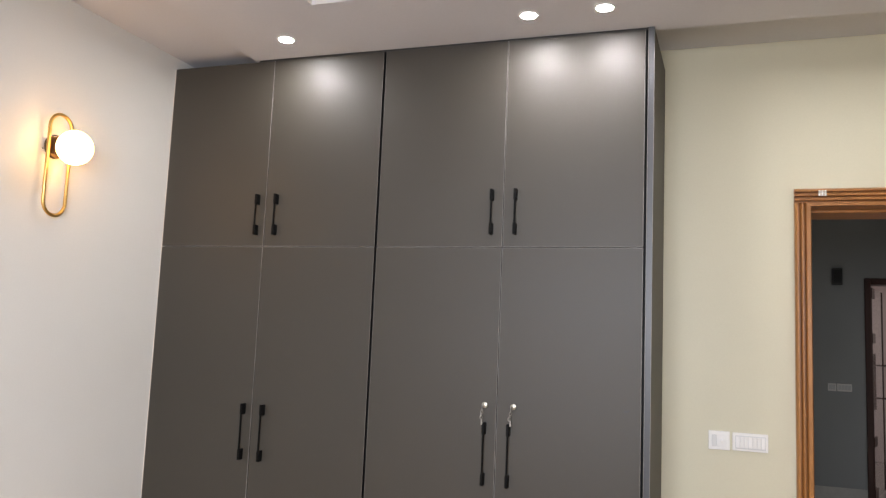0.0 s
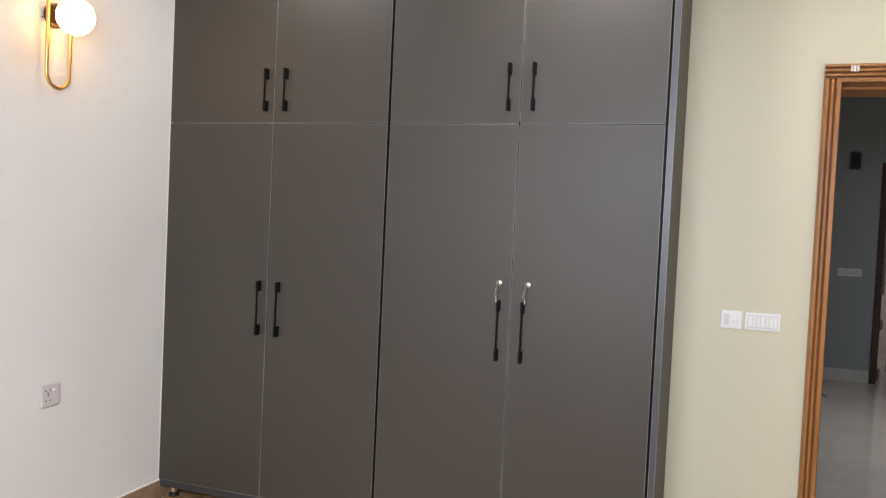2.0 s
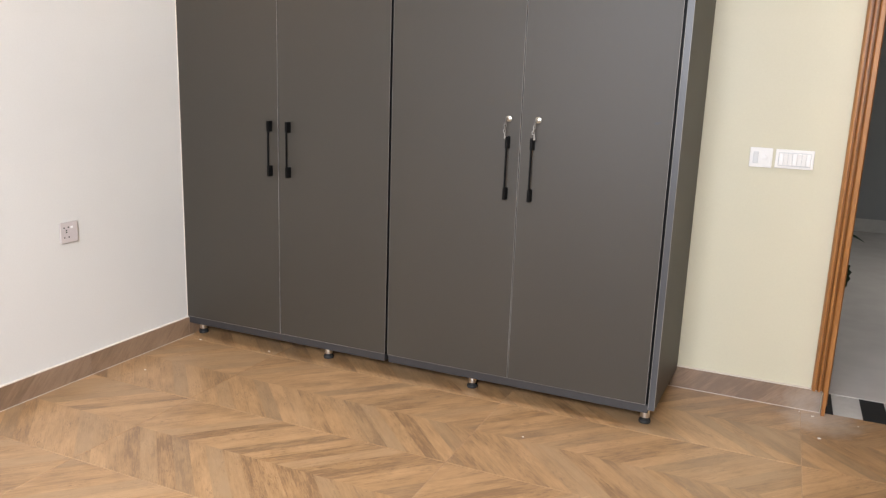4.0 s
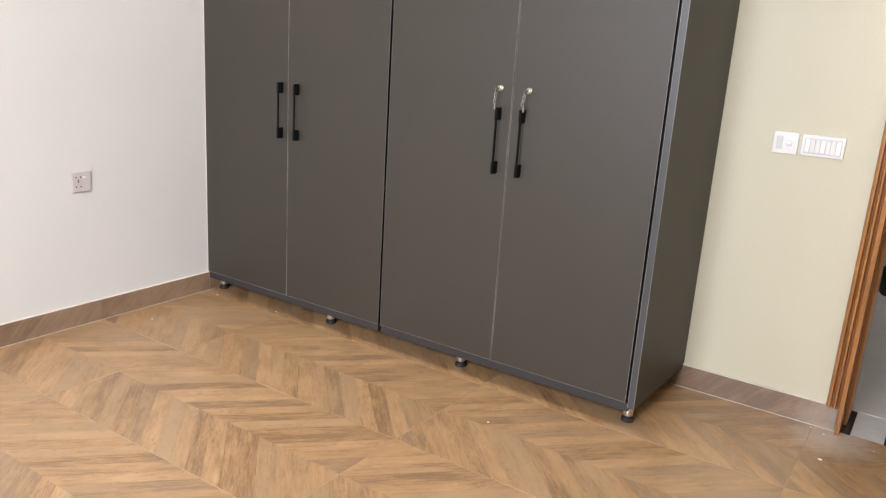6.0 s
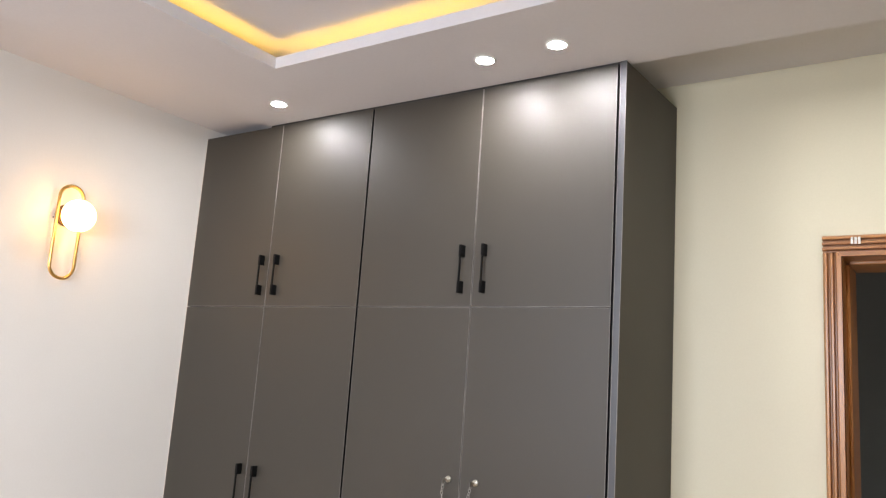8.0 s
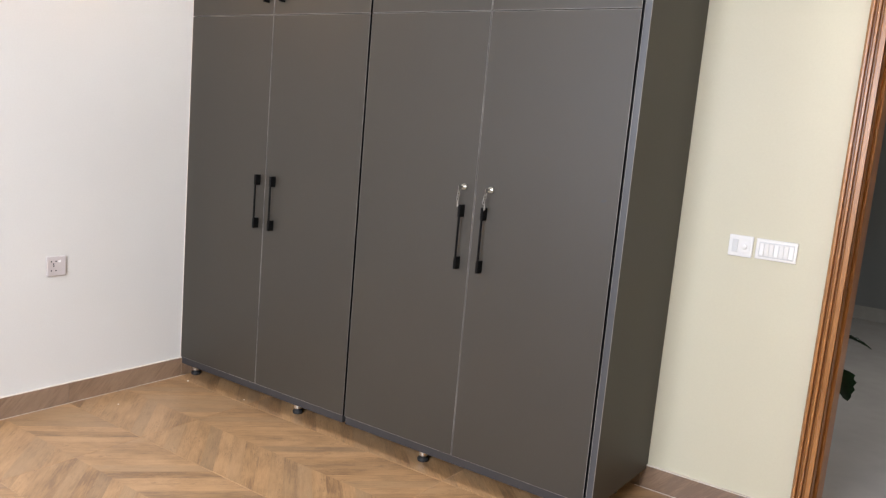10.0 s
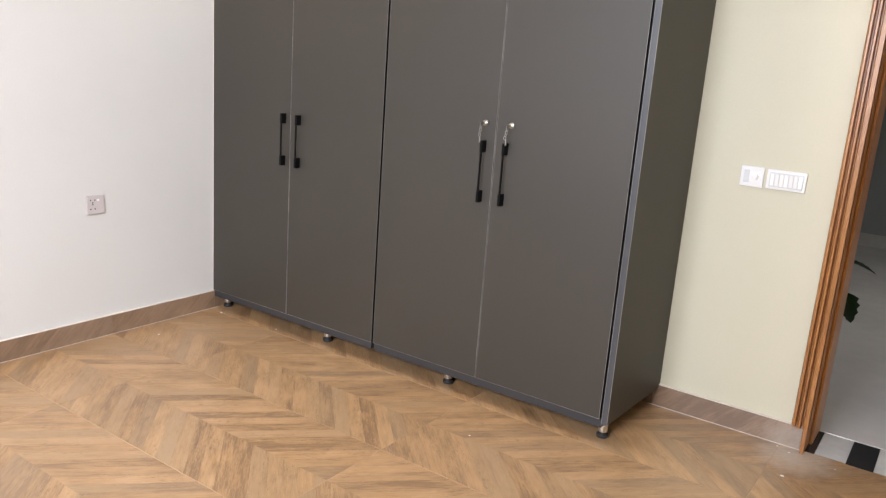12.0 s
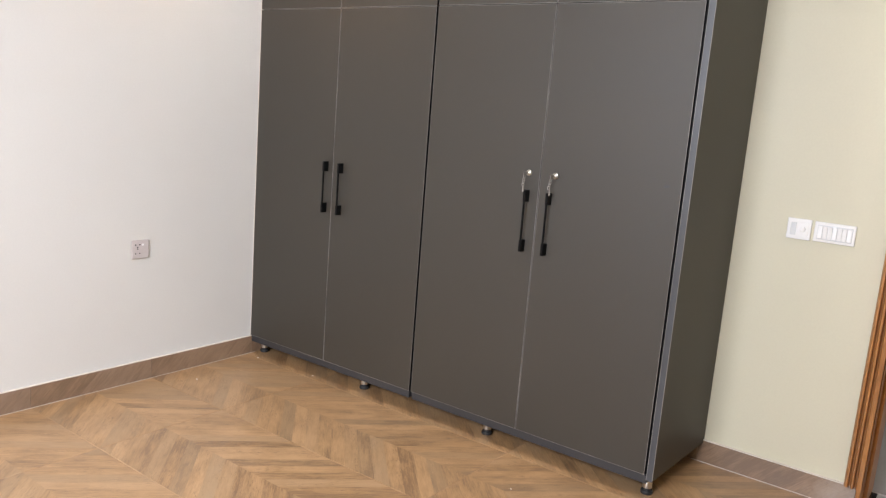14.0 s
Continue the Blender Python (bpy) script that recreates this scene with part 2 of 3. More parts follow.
M_GROUT = mottled("light_tile_joint", (0.24, 0.145, 0.080), (0.54, 0.38, 0.25), (0.7, 0.85), big=2, small=70, relief=0.1)
M_CAULK = mottled("white_caulk", (0.56, 0.49, 0.43), (0.76, 0.69, 0.62), (0.6, 0.8), big=6, small=60, relief=0.1)
M_CHIP = mottled("white_plaster_crumb", (0.68, 0.66, 0.62), (0.82, 0.80, 0.76), (0.8, 0.9), small=300, relief=0.2)
M_LEAF = mottled("dark_green_leaf", (0.007, 0.024, 0.009), (0.018, 0.050, 0.018), (0.28, 0.42), big=12, small=80, relief=0.1)
M_POT = mottled("dark_glazed_clay", (0.03, 0.03, 0.032), (0.06, 0.058, 0.056), (0.3, 0.45), small=50, relief=0.05)
M_SOIL = mottled("potting_soil", (0.02, 0.014, 0.01), (0.05, 0.035, 0.025), (0.9, 1.0), small=120, relief=0.5, depth=0.004)
M_FLOOR = plank_wood("wood_look_porcelain", (0.200, 0.105, 0.045), (0.350, 0.196, 0.083), (0.455, 0.268, 0.126), (0.31, 0.44), 0.0566, 0.92)
M_SKIRT = plank_wood("wood_look_skirting", (0.160, 0.095, 0.055), (0.24, 0.150, 0.090), (0.30, 0.195, 0.122), (0.32, 0.46), 0.191, 0.5)
M_GLOBE = glow("lit_opal_glass", (1.0, 0.54, 0.17), 17.0)
M_DISC = glow("lit_downlight_diffuser", (0.94, 0.945, 1.0), 900.0)
M_STRIP = glow("lit_amber_strip", (1.0, 0.56, 0.055), 14.0)
M_GLASS, _n, _l, _b = material("clear_glass")
_b.inputs["Transmission Weight"].default_value, _b.inputs["Roughness"].default_value = 1.0, 0.02
_b.inputs["Base Color"].default_value, _b.inputs["IOR"].default_value = (0.93, 0.96, 0.95, 1), 1.45


# ---------------------------------------------------------------- mesh helpers
def add_box(bm, x0, x1, y0, y1, z0, z1, bevel=0.0, segments=1):
    made = bmesh.ops.create_cube(bm, size=1.0)["verts"]
    bmesh.ops.transform(bm, matrix=Matrix.Translation(((x0 + x1) / 2, (y0 + y1) / 2, (z0 + z1) / 2)) @ Matrix.Diagonal((x1 - x0, y1 - y0, z1 - z0, 1)), verts=made)
    if bevel:
        edges = list({e for v in made for e in v.link_edges})
        bmesh.ops.bevel(bm, geom=edges, offset=bevel, segments=segments, affect="EDGES", profile=0.5)
    return bm


def box(*a, **k):
    return add_box(bmesh.new(), *a, **k)


def add_round(bm, at, radius, depth, axis="z", segments=24, bevel=0.0, top=None):
    made = bmesh.ops.create_cone(bm, cap_ends=True, segments=segments, radius1=radius, radius2=radius if top is None else top, depth=depth)["verts"]
    if bevel:
        rim = [e for e in {e for v in made for e in v.link_edges} if any(len(f.verts) > 4 for f in e.link_faces)]
        made = list({v for f in bmesh.ops.bevel(bm, geom=rim, offset=bevel, segments=2, affect="EDGES", profile=0.5)["faces"] for v in f.verts} | {v for v in made if v.is_valid})
    turn = {"z": Matrix(), "x": Matrix.Rotation(math.pi / 2, 4, "Y"), "y": Matrix.Rotation(math.pi / 2, 4, "X")}[axis]
    bmesh.ops.transform(bm, matrix=Matrix.Translation(at) @ turn, verts=made)
    return bm


def tube(points, radius, sides=10, closed=False, taper=1.0):
    """A round bar along a line of points."""
    bm, rings, pts = bmesh.new(), [], [Vector(p) for p in points]
    n = len(pts)
    up = None
    for i, p in enumerate(pts):
        a = pts[(i - 1) % n] if closed or i else p
        b = pts[(i + 1) % n] if closed or i < n - 1 else p
        t = (b - a).normalized()
        if up is None:
            up = t.orthogonal().normalized()
        up = (up - t * up.dot(t)).normalized()
        side = t.cross(up)
        r = radius * (1 + (taper - 1) * i / max(1, n - 1))
        rings.append([bm.verts.new(p + r * (math.cos(2 * math.pi * k / sides) * up + math.sin(2 * math.pi * k / sides) * side)) for k in range(sides)])
    for i in range(n if closed else n - 1):
        a, b = rings[i], rings[(i + 1) % n]
        for k in range(sides):
            bm.faces.new((a[k], a[(k + 1) % sides], b[(k + 1) % sides], b[k]))
    if not closed:
        bm.faces.new(rings[0][::-1])
        bm.faces.new(rings[-1])
    return bm


def part(name, bm, mat, parent=None, label="", smooth=False):
    """Links a bmesh as one mesh object under a thing or a part; its vertices are given in the world."""
    bmesh.ops.recalc_face_normals(bm, faces=bm.faces)
    me = bpy.data.meshes.new(name)
    bm.to_mesh(me)
    bm.free()
    me.materials.append(mat)
    if smooth:
        me.shade_smooth()
        me.set_sharp_from_angle(angle=radians(40))
    ob = new(name, me)
    if parent is not None:
        ob.parent = parent
        base = Vector()
        up = parent
        while up is not None:
            base += up.location
            up = up.parent
        ob.location = -base
    if label:
        ob["label"] = label
    return ob


def thing(name, at, label, category, group="", kind=""):
    ob = new(name)
    ob.location, ob.empty_display_size = at, 0.05
    return tagged(ob, label, category, group, kind)


def structure(name, bm, mat, label, category="", smooth=False):
    return tagged(part(name, bm, mat, smooth=smooth), label, category or name.split("_")[0], kind="structure")


# ---------------------------------------------------------------- the room's shell
DOOR = (3.075, 3.98, 2.160)          # opening x0, x1, head height
bm = box(LEFT - 0.2, LEFT, FRONT - 0.2, HALL_Y0, -0.1, 3.3)
structure("wall_west", bm, M_WESTWALL, "smooth painted plaster wall beside the wardrobe, cream whitened for bluish daylight", "wall")
bm = box(LEFT, DOOR[0] - 0.015, BACK, HALL_Y0, -0.1, 3.3)
add_box(bm, DOOR[1] + 0.015, RIGHT + 0.2, BACK, HALL_Y0, -0.1, 3.3)
add_box(bm, DOOR[0] - 0.015, DOOR[1] + 0.015, BACK, HALL_Y0, DOOR[2] + 0.015, 3.3)
structure("wall_north", bm, M_CREAM, "pale cream painted plaster wall with a doorway", "wall")
structure("wall_east", box(RIGHT, RIGHT + 0.2, FRONT - 0.2, BACK, -0.1, 3.3), M_CREAM, "pale cream painted plaster wall", "wall")
bm = box(LEFT, WIN[0], FRONT - 0.2, FRONT, -0.1, 3.3)
add_box(bm, WIN[1], RIGHT, FRONT - 0.2, FRONT, -0.1, 3.3)
add_box(bm, WIN[0], WIN[1], FRONT - 0.2, FRONT, -0.1, WIN[2])
add_box(bm, WIN[0], WIN[1], FRONT - 0.2, FRONT, WIN[3], 3.3)
structure("wall_south", bm, M_CREAM, "pale cream painted plaster wall with a window", "wall")

# ceiling: a dropped panel with a lit tray, and a higher strip along the walls
DX0, DX1, DY0, DY1 = 0.475, 3.66, -3.5, 0.045
TX0, TX1, TY0, TY1 = 1.08, 3.06, -2.9, -0.530
LIP, BAY = 0.05, 0.13
bm = box(LEFT, RIGHT, FRONT, BACK, 3.10, 3.25)
add_box(bm, LEFT, DX0, FRONT, BACK, WEST_Z, 3.10)
add_box(bm, DX1, RIGHT, FRONT, BACK, STRIP_Z, 3.10)
add_box(bm, DX0, DX1, DY1, BACK, STRIP_Z, 3.10)
add_box(bm, DX0, DX1, FRONT, DY0, STRIP_Z, 3.10)
for x0, x1, y0, y1 in ((DX0, TX0, DY0, DY1), (TX1, DX1, DY0, DY1), (TX0, TX1, TY1, DY1), (TX0, TX1, DY0, TY0)):
    add_box(bm, x0, x1, y0, y1, DROP_Z, DROP_Z + 0.014)
# outer skirts of the dropped panel
for x0, x1, y0, y1 in ((DX0, DX0 + 0.014, DY0, DY1), (DX1 - 0.014, DX1, DY0, DY1), (DX0 + 0.014, DX1 - 0.014, DY1 - 0.014, DY1), (DX0 + 0.014, DX1 - 0.014, DY0, DY0 + 0.014)):
    add_box(bm, x0, x1, y0, y1, DROP_Z + 0.014, 3.10)
# lip round the tray
for x0, x1, y0, y1 in ((TX0 - 0.014, TX0, TY0 - 0.014, TY1 + 0.014), (TX1, TX1 + 0.014, TY0 - 0.014, TY1 + 0.014), (TX0, TX1, TY1, TY1 + 0.014), (TX0, TX1, TY0 - 0.014, TY0)):
    add_box(bm, x0, x1, y0, y1, DROP_Z + 0.014, DROP_Z + LIP)
# bay behind the lip and the tray's own ceiling
for x0, x1, y0, y1 in ((TX0 - BAY - 0.02, TX0 - BAY, TY0 - BAY, TY1 + BAY), (TX1 + BAY, TX1 + BAY + 0.02, TY0 - BAY, TY1 + BAY), (TX0 - BAY, TX1 + BAY, TY1 + BAY, TY1 + BAY + 0.02), (TX0 - BAY, TX1 + BAY, TY0 - BAY - 0.02, TY0 - BAY)):
    add_box(bm, x0, x1, y0, y1, DROP_Z + 0.014, TRAY_Z)
add_box(bm, TX0 - BAY - 0.02, TX1 + BAY + 0.02, TY0 - BAY - 0.02, TY1 + BAY + 0.02, TRAY_Z, TRAY_Z + 0.03)
structure("ceiling", bm, M_CEIL, "white gypsum ceiling with a recessed lit tray", "ceiling")

led = thing("cove_light", (TX0, TY1, DROP_Z + 0.02), "amber strip light hidden behind the ceiling tray's lip", "cove light")
zc = DROP_Z + 0.018
for a in ((TX0 - 0.04, TX0 - 0.028, TY0, TY1), (TX1 + 0.028, TX1 + 0.04, TY0, TY1), (TX0, TX1, TY1 + 0.028, TY1 + 0.04), (TX0, TX1, TY0 - 0.04, TY0 - 0.028)):
    part("light_strip", box(*a, zc, zc + 0.006), M_STRIP, led)

# window
win = thing("window_1", (WIN[0], FRONT, WIN[2]), "white framed sliding window with clear panes", "window", kind="structure")
w = 0.05
WY0, WY1 = FRONT - 0.12, FRONT - 0.06
bm = box(WIN[0], WIN[1], WY0, WY1, WIN[2], WIN[2] + w)
add_box(bm, WIN[0], WIN[1], WY0, WY1, WIN[3] - w, WIN[3])
for x in (WIN[0], (WIN[0] + WIN[1] - w) / 2, WIN[1] - w):
    add_box(bm, x, x + w, WY0, WY1, WIN[2] + w, WIN[3] - w)
part("window_frame", bm, M_PLASTIC, win)
for x0, x1 in ((WIN[0] + w, (WIN[0] + WIN[1] - w) / 2), ((WIN[0] + WIN[1] + w) / 2, WIN[1] - w)):
    pane = part("pane", box(x0, x1, WY0 + 0.027, WY0 + 0.033, WIN[2] + w, WIN[3] - w), M_GLASS, win)
    pane.visible_shadow = False

# ---------------------------------------------------------------- the hall beyond the doorway
FARDOOR = (4.278, 5.245, 2.23)
structure("floor_hall", box(HALL_X0 - 0.2, HALL_X1 + 0.2, HALL_Y0, 9.2, -0.1, 0.0), M_HALLFLOOR, "polished pale grey porcelain hall floor", "floor")
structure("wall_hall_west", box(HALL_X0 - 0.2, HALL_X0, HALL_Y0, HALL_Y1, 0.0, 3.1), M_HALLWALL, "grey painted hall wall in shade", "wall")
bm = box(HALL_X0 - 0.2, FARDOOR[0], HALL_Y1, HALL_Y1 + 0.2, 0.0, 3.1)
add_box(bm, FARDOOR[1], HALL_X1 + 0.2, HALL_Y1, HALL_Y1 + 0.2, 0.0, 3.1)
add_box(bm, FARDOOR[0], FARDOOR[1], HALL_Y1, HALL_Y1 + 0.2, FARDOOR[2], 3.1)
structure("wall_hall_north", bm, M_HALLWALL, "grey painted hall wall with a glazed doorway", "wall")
# opening added out of view, where the hall's fill lamp stands
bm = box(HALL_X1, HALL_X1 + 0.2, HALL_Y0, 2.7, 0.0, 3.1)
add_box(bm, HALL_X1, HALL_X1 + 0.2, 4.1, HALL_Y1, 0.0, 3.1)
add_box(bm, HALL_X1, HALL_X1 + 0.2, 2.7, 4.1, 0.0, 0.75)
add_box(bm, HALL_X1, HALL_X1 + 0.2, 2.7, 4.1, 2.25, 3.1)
structure("wall_hall_east", bm, M_HALLWALL, "grey painted hall wall with an added, unseen window opening", "wall")
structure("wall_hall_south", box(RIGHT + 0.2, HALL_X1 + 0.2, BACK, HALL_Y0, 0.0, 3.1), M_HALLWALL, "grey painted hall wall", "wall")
structure("ceiling_hall", box(HALL_X0 - 0.2, HALL_X1 + 0.2, HALL_Y0, 9.2, 3.1, 3.2), M_CEIL, "plain white hall ceiling", "ceiling")
bm = box(3.2, 3.4, HALL_Y1 + 0.2, 9.2, 0.0, 3.1)
add_box(bm, 6.8, 7.0, HALL_Y1 + 0.2, 9.2, 0.0, 3.1)
add_box(bm, 3.4, 6.8, 9.0, 9.2, 0.0, 3.1)
structure("wall_far_room", bm, M_PINKWALL, "pale pinkish wall of a lit room beyond the glass door", "wall")
bm = box(HALL_X0, FARDOOR[0] - 0.062, HALL_Y1 - 0.015, HALL_Y1, 0.0, 0.13)
add_box(bm, FARDOOR[1] + 0.062, HALL_X1, HALL_Y1 - 0.015, HALL_Y1, 0.0, 0.13)
structure("baseboard_hall", bm, M_WHITESTONE, "pale stone skirting along the hall wall", "baseboard")

# threshold with black insets
structure("threshold", box(DOOR[0] - 0.013, DOOR[1] + 0.013, BACK - 0.012, HALL_Y0, -0.1, -0.004), M_WHITESTONE, "white marble threshold with black granite insets", "threshold")
sill = bpy.data.objects["threshold"]
for i in range(4):
    x0 = 3.012 + 0.217 * i
    part("inset", box(max(x0, DOOR[0] - 0.01), x0 + 0.100, BACK - 0.008, HALL_Y0 - 0.012, -0.02, 0.0005), M_BLACKSTONE, sill, "black granite inset")

# ---------------------------------------------------------------- the doorway's teak frame
door = tagged(thing("door_1", (DOOR[0], BACK, 0), "varnished teak door frame with ribbed casing, no leaf", "door frame", kind="structure"))


def ribbed(length, width, face):
    """Casing profile: three rounded ribs across the width, run along z; x is across, -y is proud."""
    bm = bmesh.new()
    prof = [(0.0, 0.0), (0.0, -0.030)]
    rib = (width - 0.008) / 3
    for k in range(3):
        x = 0.002 + k * rib
        prof += [(x + 0.003, -0.040), (x + rib * 0.3, -0.044), (x + rib * 0.62, -0.044), (x + rib - 0.0065, -0.040), (x + rib - 0.0048, -0.020), (x + rib - 0.0008, -0.020)]
    prof += [(width, -0.036), (width, 0.0)]
    lo = [bm.verts.new((x, y, 0)) for x, y in prof]
    hi = [bm.verts.new((x, y, length)) for x, y in prof]
    for k in range(len(prof)):
        j = (k + 1) % len(prof)
        bm.faces.new((lo[k], lo[j], hi[j], hi[k]))
    bm.faces.new(lo[::-1])
    bm.faces.new(hi)
    return bm


CASE = 0.068
top = DOOR[2] + CASE + 0.012
bm = ribbed(top - CASE - 0.105, CASE, 0)
bmesh.ops.translate(bm, vec=(DOOR[0] - CASE + 0.004, BACK, 0.105), verts=bm.verts)
part("casing", bm, M_TEAK, door)
bm = ribbed(top - CASE - 0.105, CASE, 0)
bmesh.ops.scale(bm, vec=(-1, 1, 1), verts=bm.verts)
bmesh.ops.translate(bm, vec=(DOOR[1] + CASE - 0.004, BACK, 0.105), verts=bm.verts)
part("casing", bm, M_TEAK, door)
bm = ribbed(DOOR[1] - DOOR[0] + 2 * CASE - 0.008, CASE, 0)
bmesh.ops.transform(bm, matrix=Matrix.Translation((DOOR[0] - CASE + 0.004, BACK, top)) @ Matrix(((0, 0, 1, 0), (0, 1, 0, 0), (-1, 0, 0, 0), (0, 0, 0, 1))), verts=bm.verts)
part("casing", bm, M_TEAKH, door)
for s, x in ((1, DOOR[0]), (-1, DOOR[1])):
    bm = box(min(x, x - s * 0.015), max(x, x - s * 0.015), BACK - 0.045, HALL_Y0 + 0.02, 0.0, DOOR[2])
    add_box(bm, min(x, x + s * 0.014), max(x, x + s * 0.014), BACK + 0.075, HALL_Y0 + 0.02, 0.0, DOOR[2] - 0.014, bevel=0.003)
    part("jamb", bm, M_TEAK, door)
bm = box(DOOR[0] - 0.015, DOOR[1] + 0.015, BACK - 0.04, HALL_Y0 + 0.02, DOOR[2], DOOR[2] + 0.015)
add_box(bm, DOOR[0] + 0.015, DOOR[1] - 0.015, BACK + 0.075, HALL_Y0 + 0.02, DOOR[2] - 0.014, DOOR[2], bevel=0.003)
part("head_jamb", bm, M_TEAKH, door)
# small pale mark with three bars on the head casing
for k in range(3):
    x = 3.108 + k * 0.012
    part("mark", box(x, x + 0.008, BACK - 0.0475, BACK - 0.043, 2.203, 2.229), M_CHIP, door, "pale bar of a small mark")

# ---------------------------------------------------------------- wall plates
sock = thing("wall_socket", (0, -0.699, 0.674), "pinkish white square wall socket on the west wall", "socket")
part("plate", box(0.0, 0.010, -0.745, -0.654, 0.628, 0.720, bevel=0.004, segments=2), M_SOCKET, sock)
bm = bmesh.new()
for y, z in ((-0.726, 0.697), (-0.704, 0.697), (-0.726, 0.654), (-0.704, 0.654), (-0.715, 0.676), (-0.715, 0.685)):
    add_round(bm, (0.0102, y, z), 0.0035, 0.0012, "x", 10)
part("holes", bm, M_DARK, sock)
part("indicator", box(0.0098, 0.0115, -0.694, -0.682, 0.692, 0.701), M_PLASTIC, sock)

sw = thing("switch_plate", (2.693, BACK, 1.094), "small square white switch plate with a rocker and a knob", "switch")
part("plate", box(2.646, 2.737, BACK - 0.009, BACK, 1.052, 1.136, bevel=0.003, segments=2), M_PLASTIC, sw)
part("rocker", box(2.660, 2.681, BACK - 0.0125, BACK - 0.008, 1.069, 1.119, bevel=0.0015), M_PLASTIC2, sw, "grey rocker switch")
part("surround", box(2.686, 2.727, BACK - 0.0105, BACK - 0.008, 1.066, 1.122, bevel=0.001), M_PLASTIC, sw)
part("knob", add_round(bmesh.new(), (2.706, BACK - 0.014, 1.094), 0.011, 0.010, "y", 20, bevel=0.002), M_PLASTIC, sw, "round white dimmer knob", smooth=True)
sw = thing("switch_plate", (2.823, BACK, 1.094), "long white switch plate with a row of rockers", "switch")
part("plate", box(2.748, 2.898, BACK - 0.009, BACK, 1.054, 1.134, bevel=0.003, segments=2), M_PLASTIC, sw)
part("bezel", box(2.760, 2.888, BACK - 0.0100, BACK - 0.008, 1.064, 1.122, bevel=0.001), M_PLASTIC2, sw, "grey inner bezel")
for k in range(7):
    x = 2.7625 + k * 0.0178
    bm = box(x, x + 0.0163, BACK - 0.0135, BACK - 0.009, 1.068, 1.118, bevel=0.0014)
    bmesh.ops.rotate(bm, cent=(x, BACK - 0.010, 1.093), matrix=Matrix.Rotation(radians(3 if k % 3 else -3), 3, "X"), verts=bm.verts)
    part("rocker", bm, M_PLASTIC, sw)

# ---------------------------------------------------------------- the wall lamp
wl = thing("wall_lamp", (0, -0.727, 2.24), "lit opal globe wall lamp on an oblong brass loop", "wall lamp")
LX, LY, RY = 0.029, -0.730, 0.058
loop = []
for k in range(17):
    a = math.pi * k / 16
    loop.append((LX, LY + RY * math.cos(a), 2.322 + RY * math.sin(a)))
for k in range(17):
    a = math.pi + math.pi * k / 16
    loop.append((LX, LY + RY * math.cos(a), 2.006 + RY * math.sin(a)))
part("loop", tube(loop, 0.0075, 10, closed=True), M_BRASS, wl, "oblong brass loop", smooth=True)
bm = add_round(bmesh.new(), (0.011, -0.735, 2.24), 0.050, 0.022, "x", 32, bevel=0.004)
part("wall_rose", bm, M_BRONZE, wl, "round dark bronze wall rose", smooth=True)
part("bracket", box(0.02, 0.060, -0.765, -0.700, 2.205, 2.275, bevel=0.003), M_BRONZE, wl, "dark bronze square bracket")
part("arm", tube([(0.02, -0.735, 2.24), (0.075, -0.735, 2.24)], 0.010, 14), M_BRASS, wl, smooth=True)
part("fixing_screw", add_round(bmesh.new(), (0.001, -0.788, 2.223), 0.0032, 0.003, "x", 10), M_RUBBER, wl, "small dark screw head")
bm = bmesh.new()
bmesh.ops.create_uvsphere(bm, u_segments=32, v_segments=20, radius=0.073)
bmesh.ops.translate(bm, vec=(0.118, -0.735, 2.232), verts=bm.verts)
part("globe", bm, M_GLOBE, wl, "glowing opal glass globe", smooth=True)

# ---------------------------------------------------------------- recessed downlights
for x, y in ((0.782, -0.219), (1.930, -0.230), (2.242, -0.236), (3.370, -0.240)):
    dl = thing("downlight", (x, y, DROP_Z), "round recessed downlight, lit white", "downlight", group="ceiling downlights")
    bm = bmesh.new()
    ring = []
    for r, z in ((0.031, 0.001), (0.032, -0.004), (0.041, -0.005), (0.043, 0.0)):
        ring.append([bm.verts.new((x + r * math.cos(2 * math.pi * k / 32), y + r * math.sin(2 * math.pi * k / 32), DROP_Z + z)) for k in range(32)])
    for a, b in zip(ring, ring[1:]):
        for k in range(32):
            bm.faces.new((a[k], a[(k + 1) % 32], b[(k + 1) % 32], b[k]))
    part("trim_ring", bm, M_PLASTIC, dl, "white trim ring", smooth=True)
    part("diffuser", add_round(bmesh.new(), (x, y, DROP_Z - 0.0025), 0.0315, 0.003, "z", 32), M_DISC, dl, "glowing white diffuser")

# ---------------------------------------------------------------- the wardrobe
SK_TOP = 0.101
W_BOT, D_BOT, MID, D_TOP, W_TOP = 0.070, 0.107, 1.906, 2.838, 2.847
PANEL_BOT, PANEL_SKEW = 0.088, 0.018
SEAM = (0.006, 0.596, 1.190, 1.790, 2.386)


def handle(x, z0, z1):
    """A flat bar on two thick end blocks."""
    bm = box(x - 0.0038, x + 0.0038, -0.0320, -0.0235, z0 + 0.004, z1 - 0.004, bevel=0.0015)
    for a, b in ((z0, z0 + 0.050), (z1 - 0.050, z1)):
        add_box(bm, x - 0.0065, x + 0.0065, -0.0325, 0.001, a, b, bevel=0.002)
    return bm


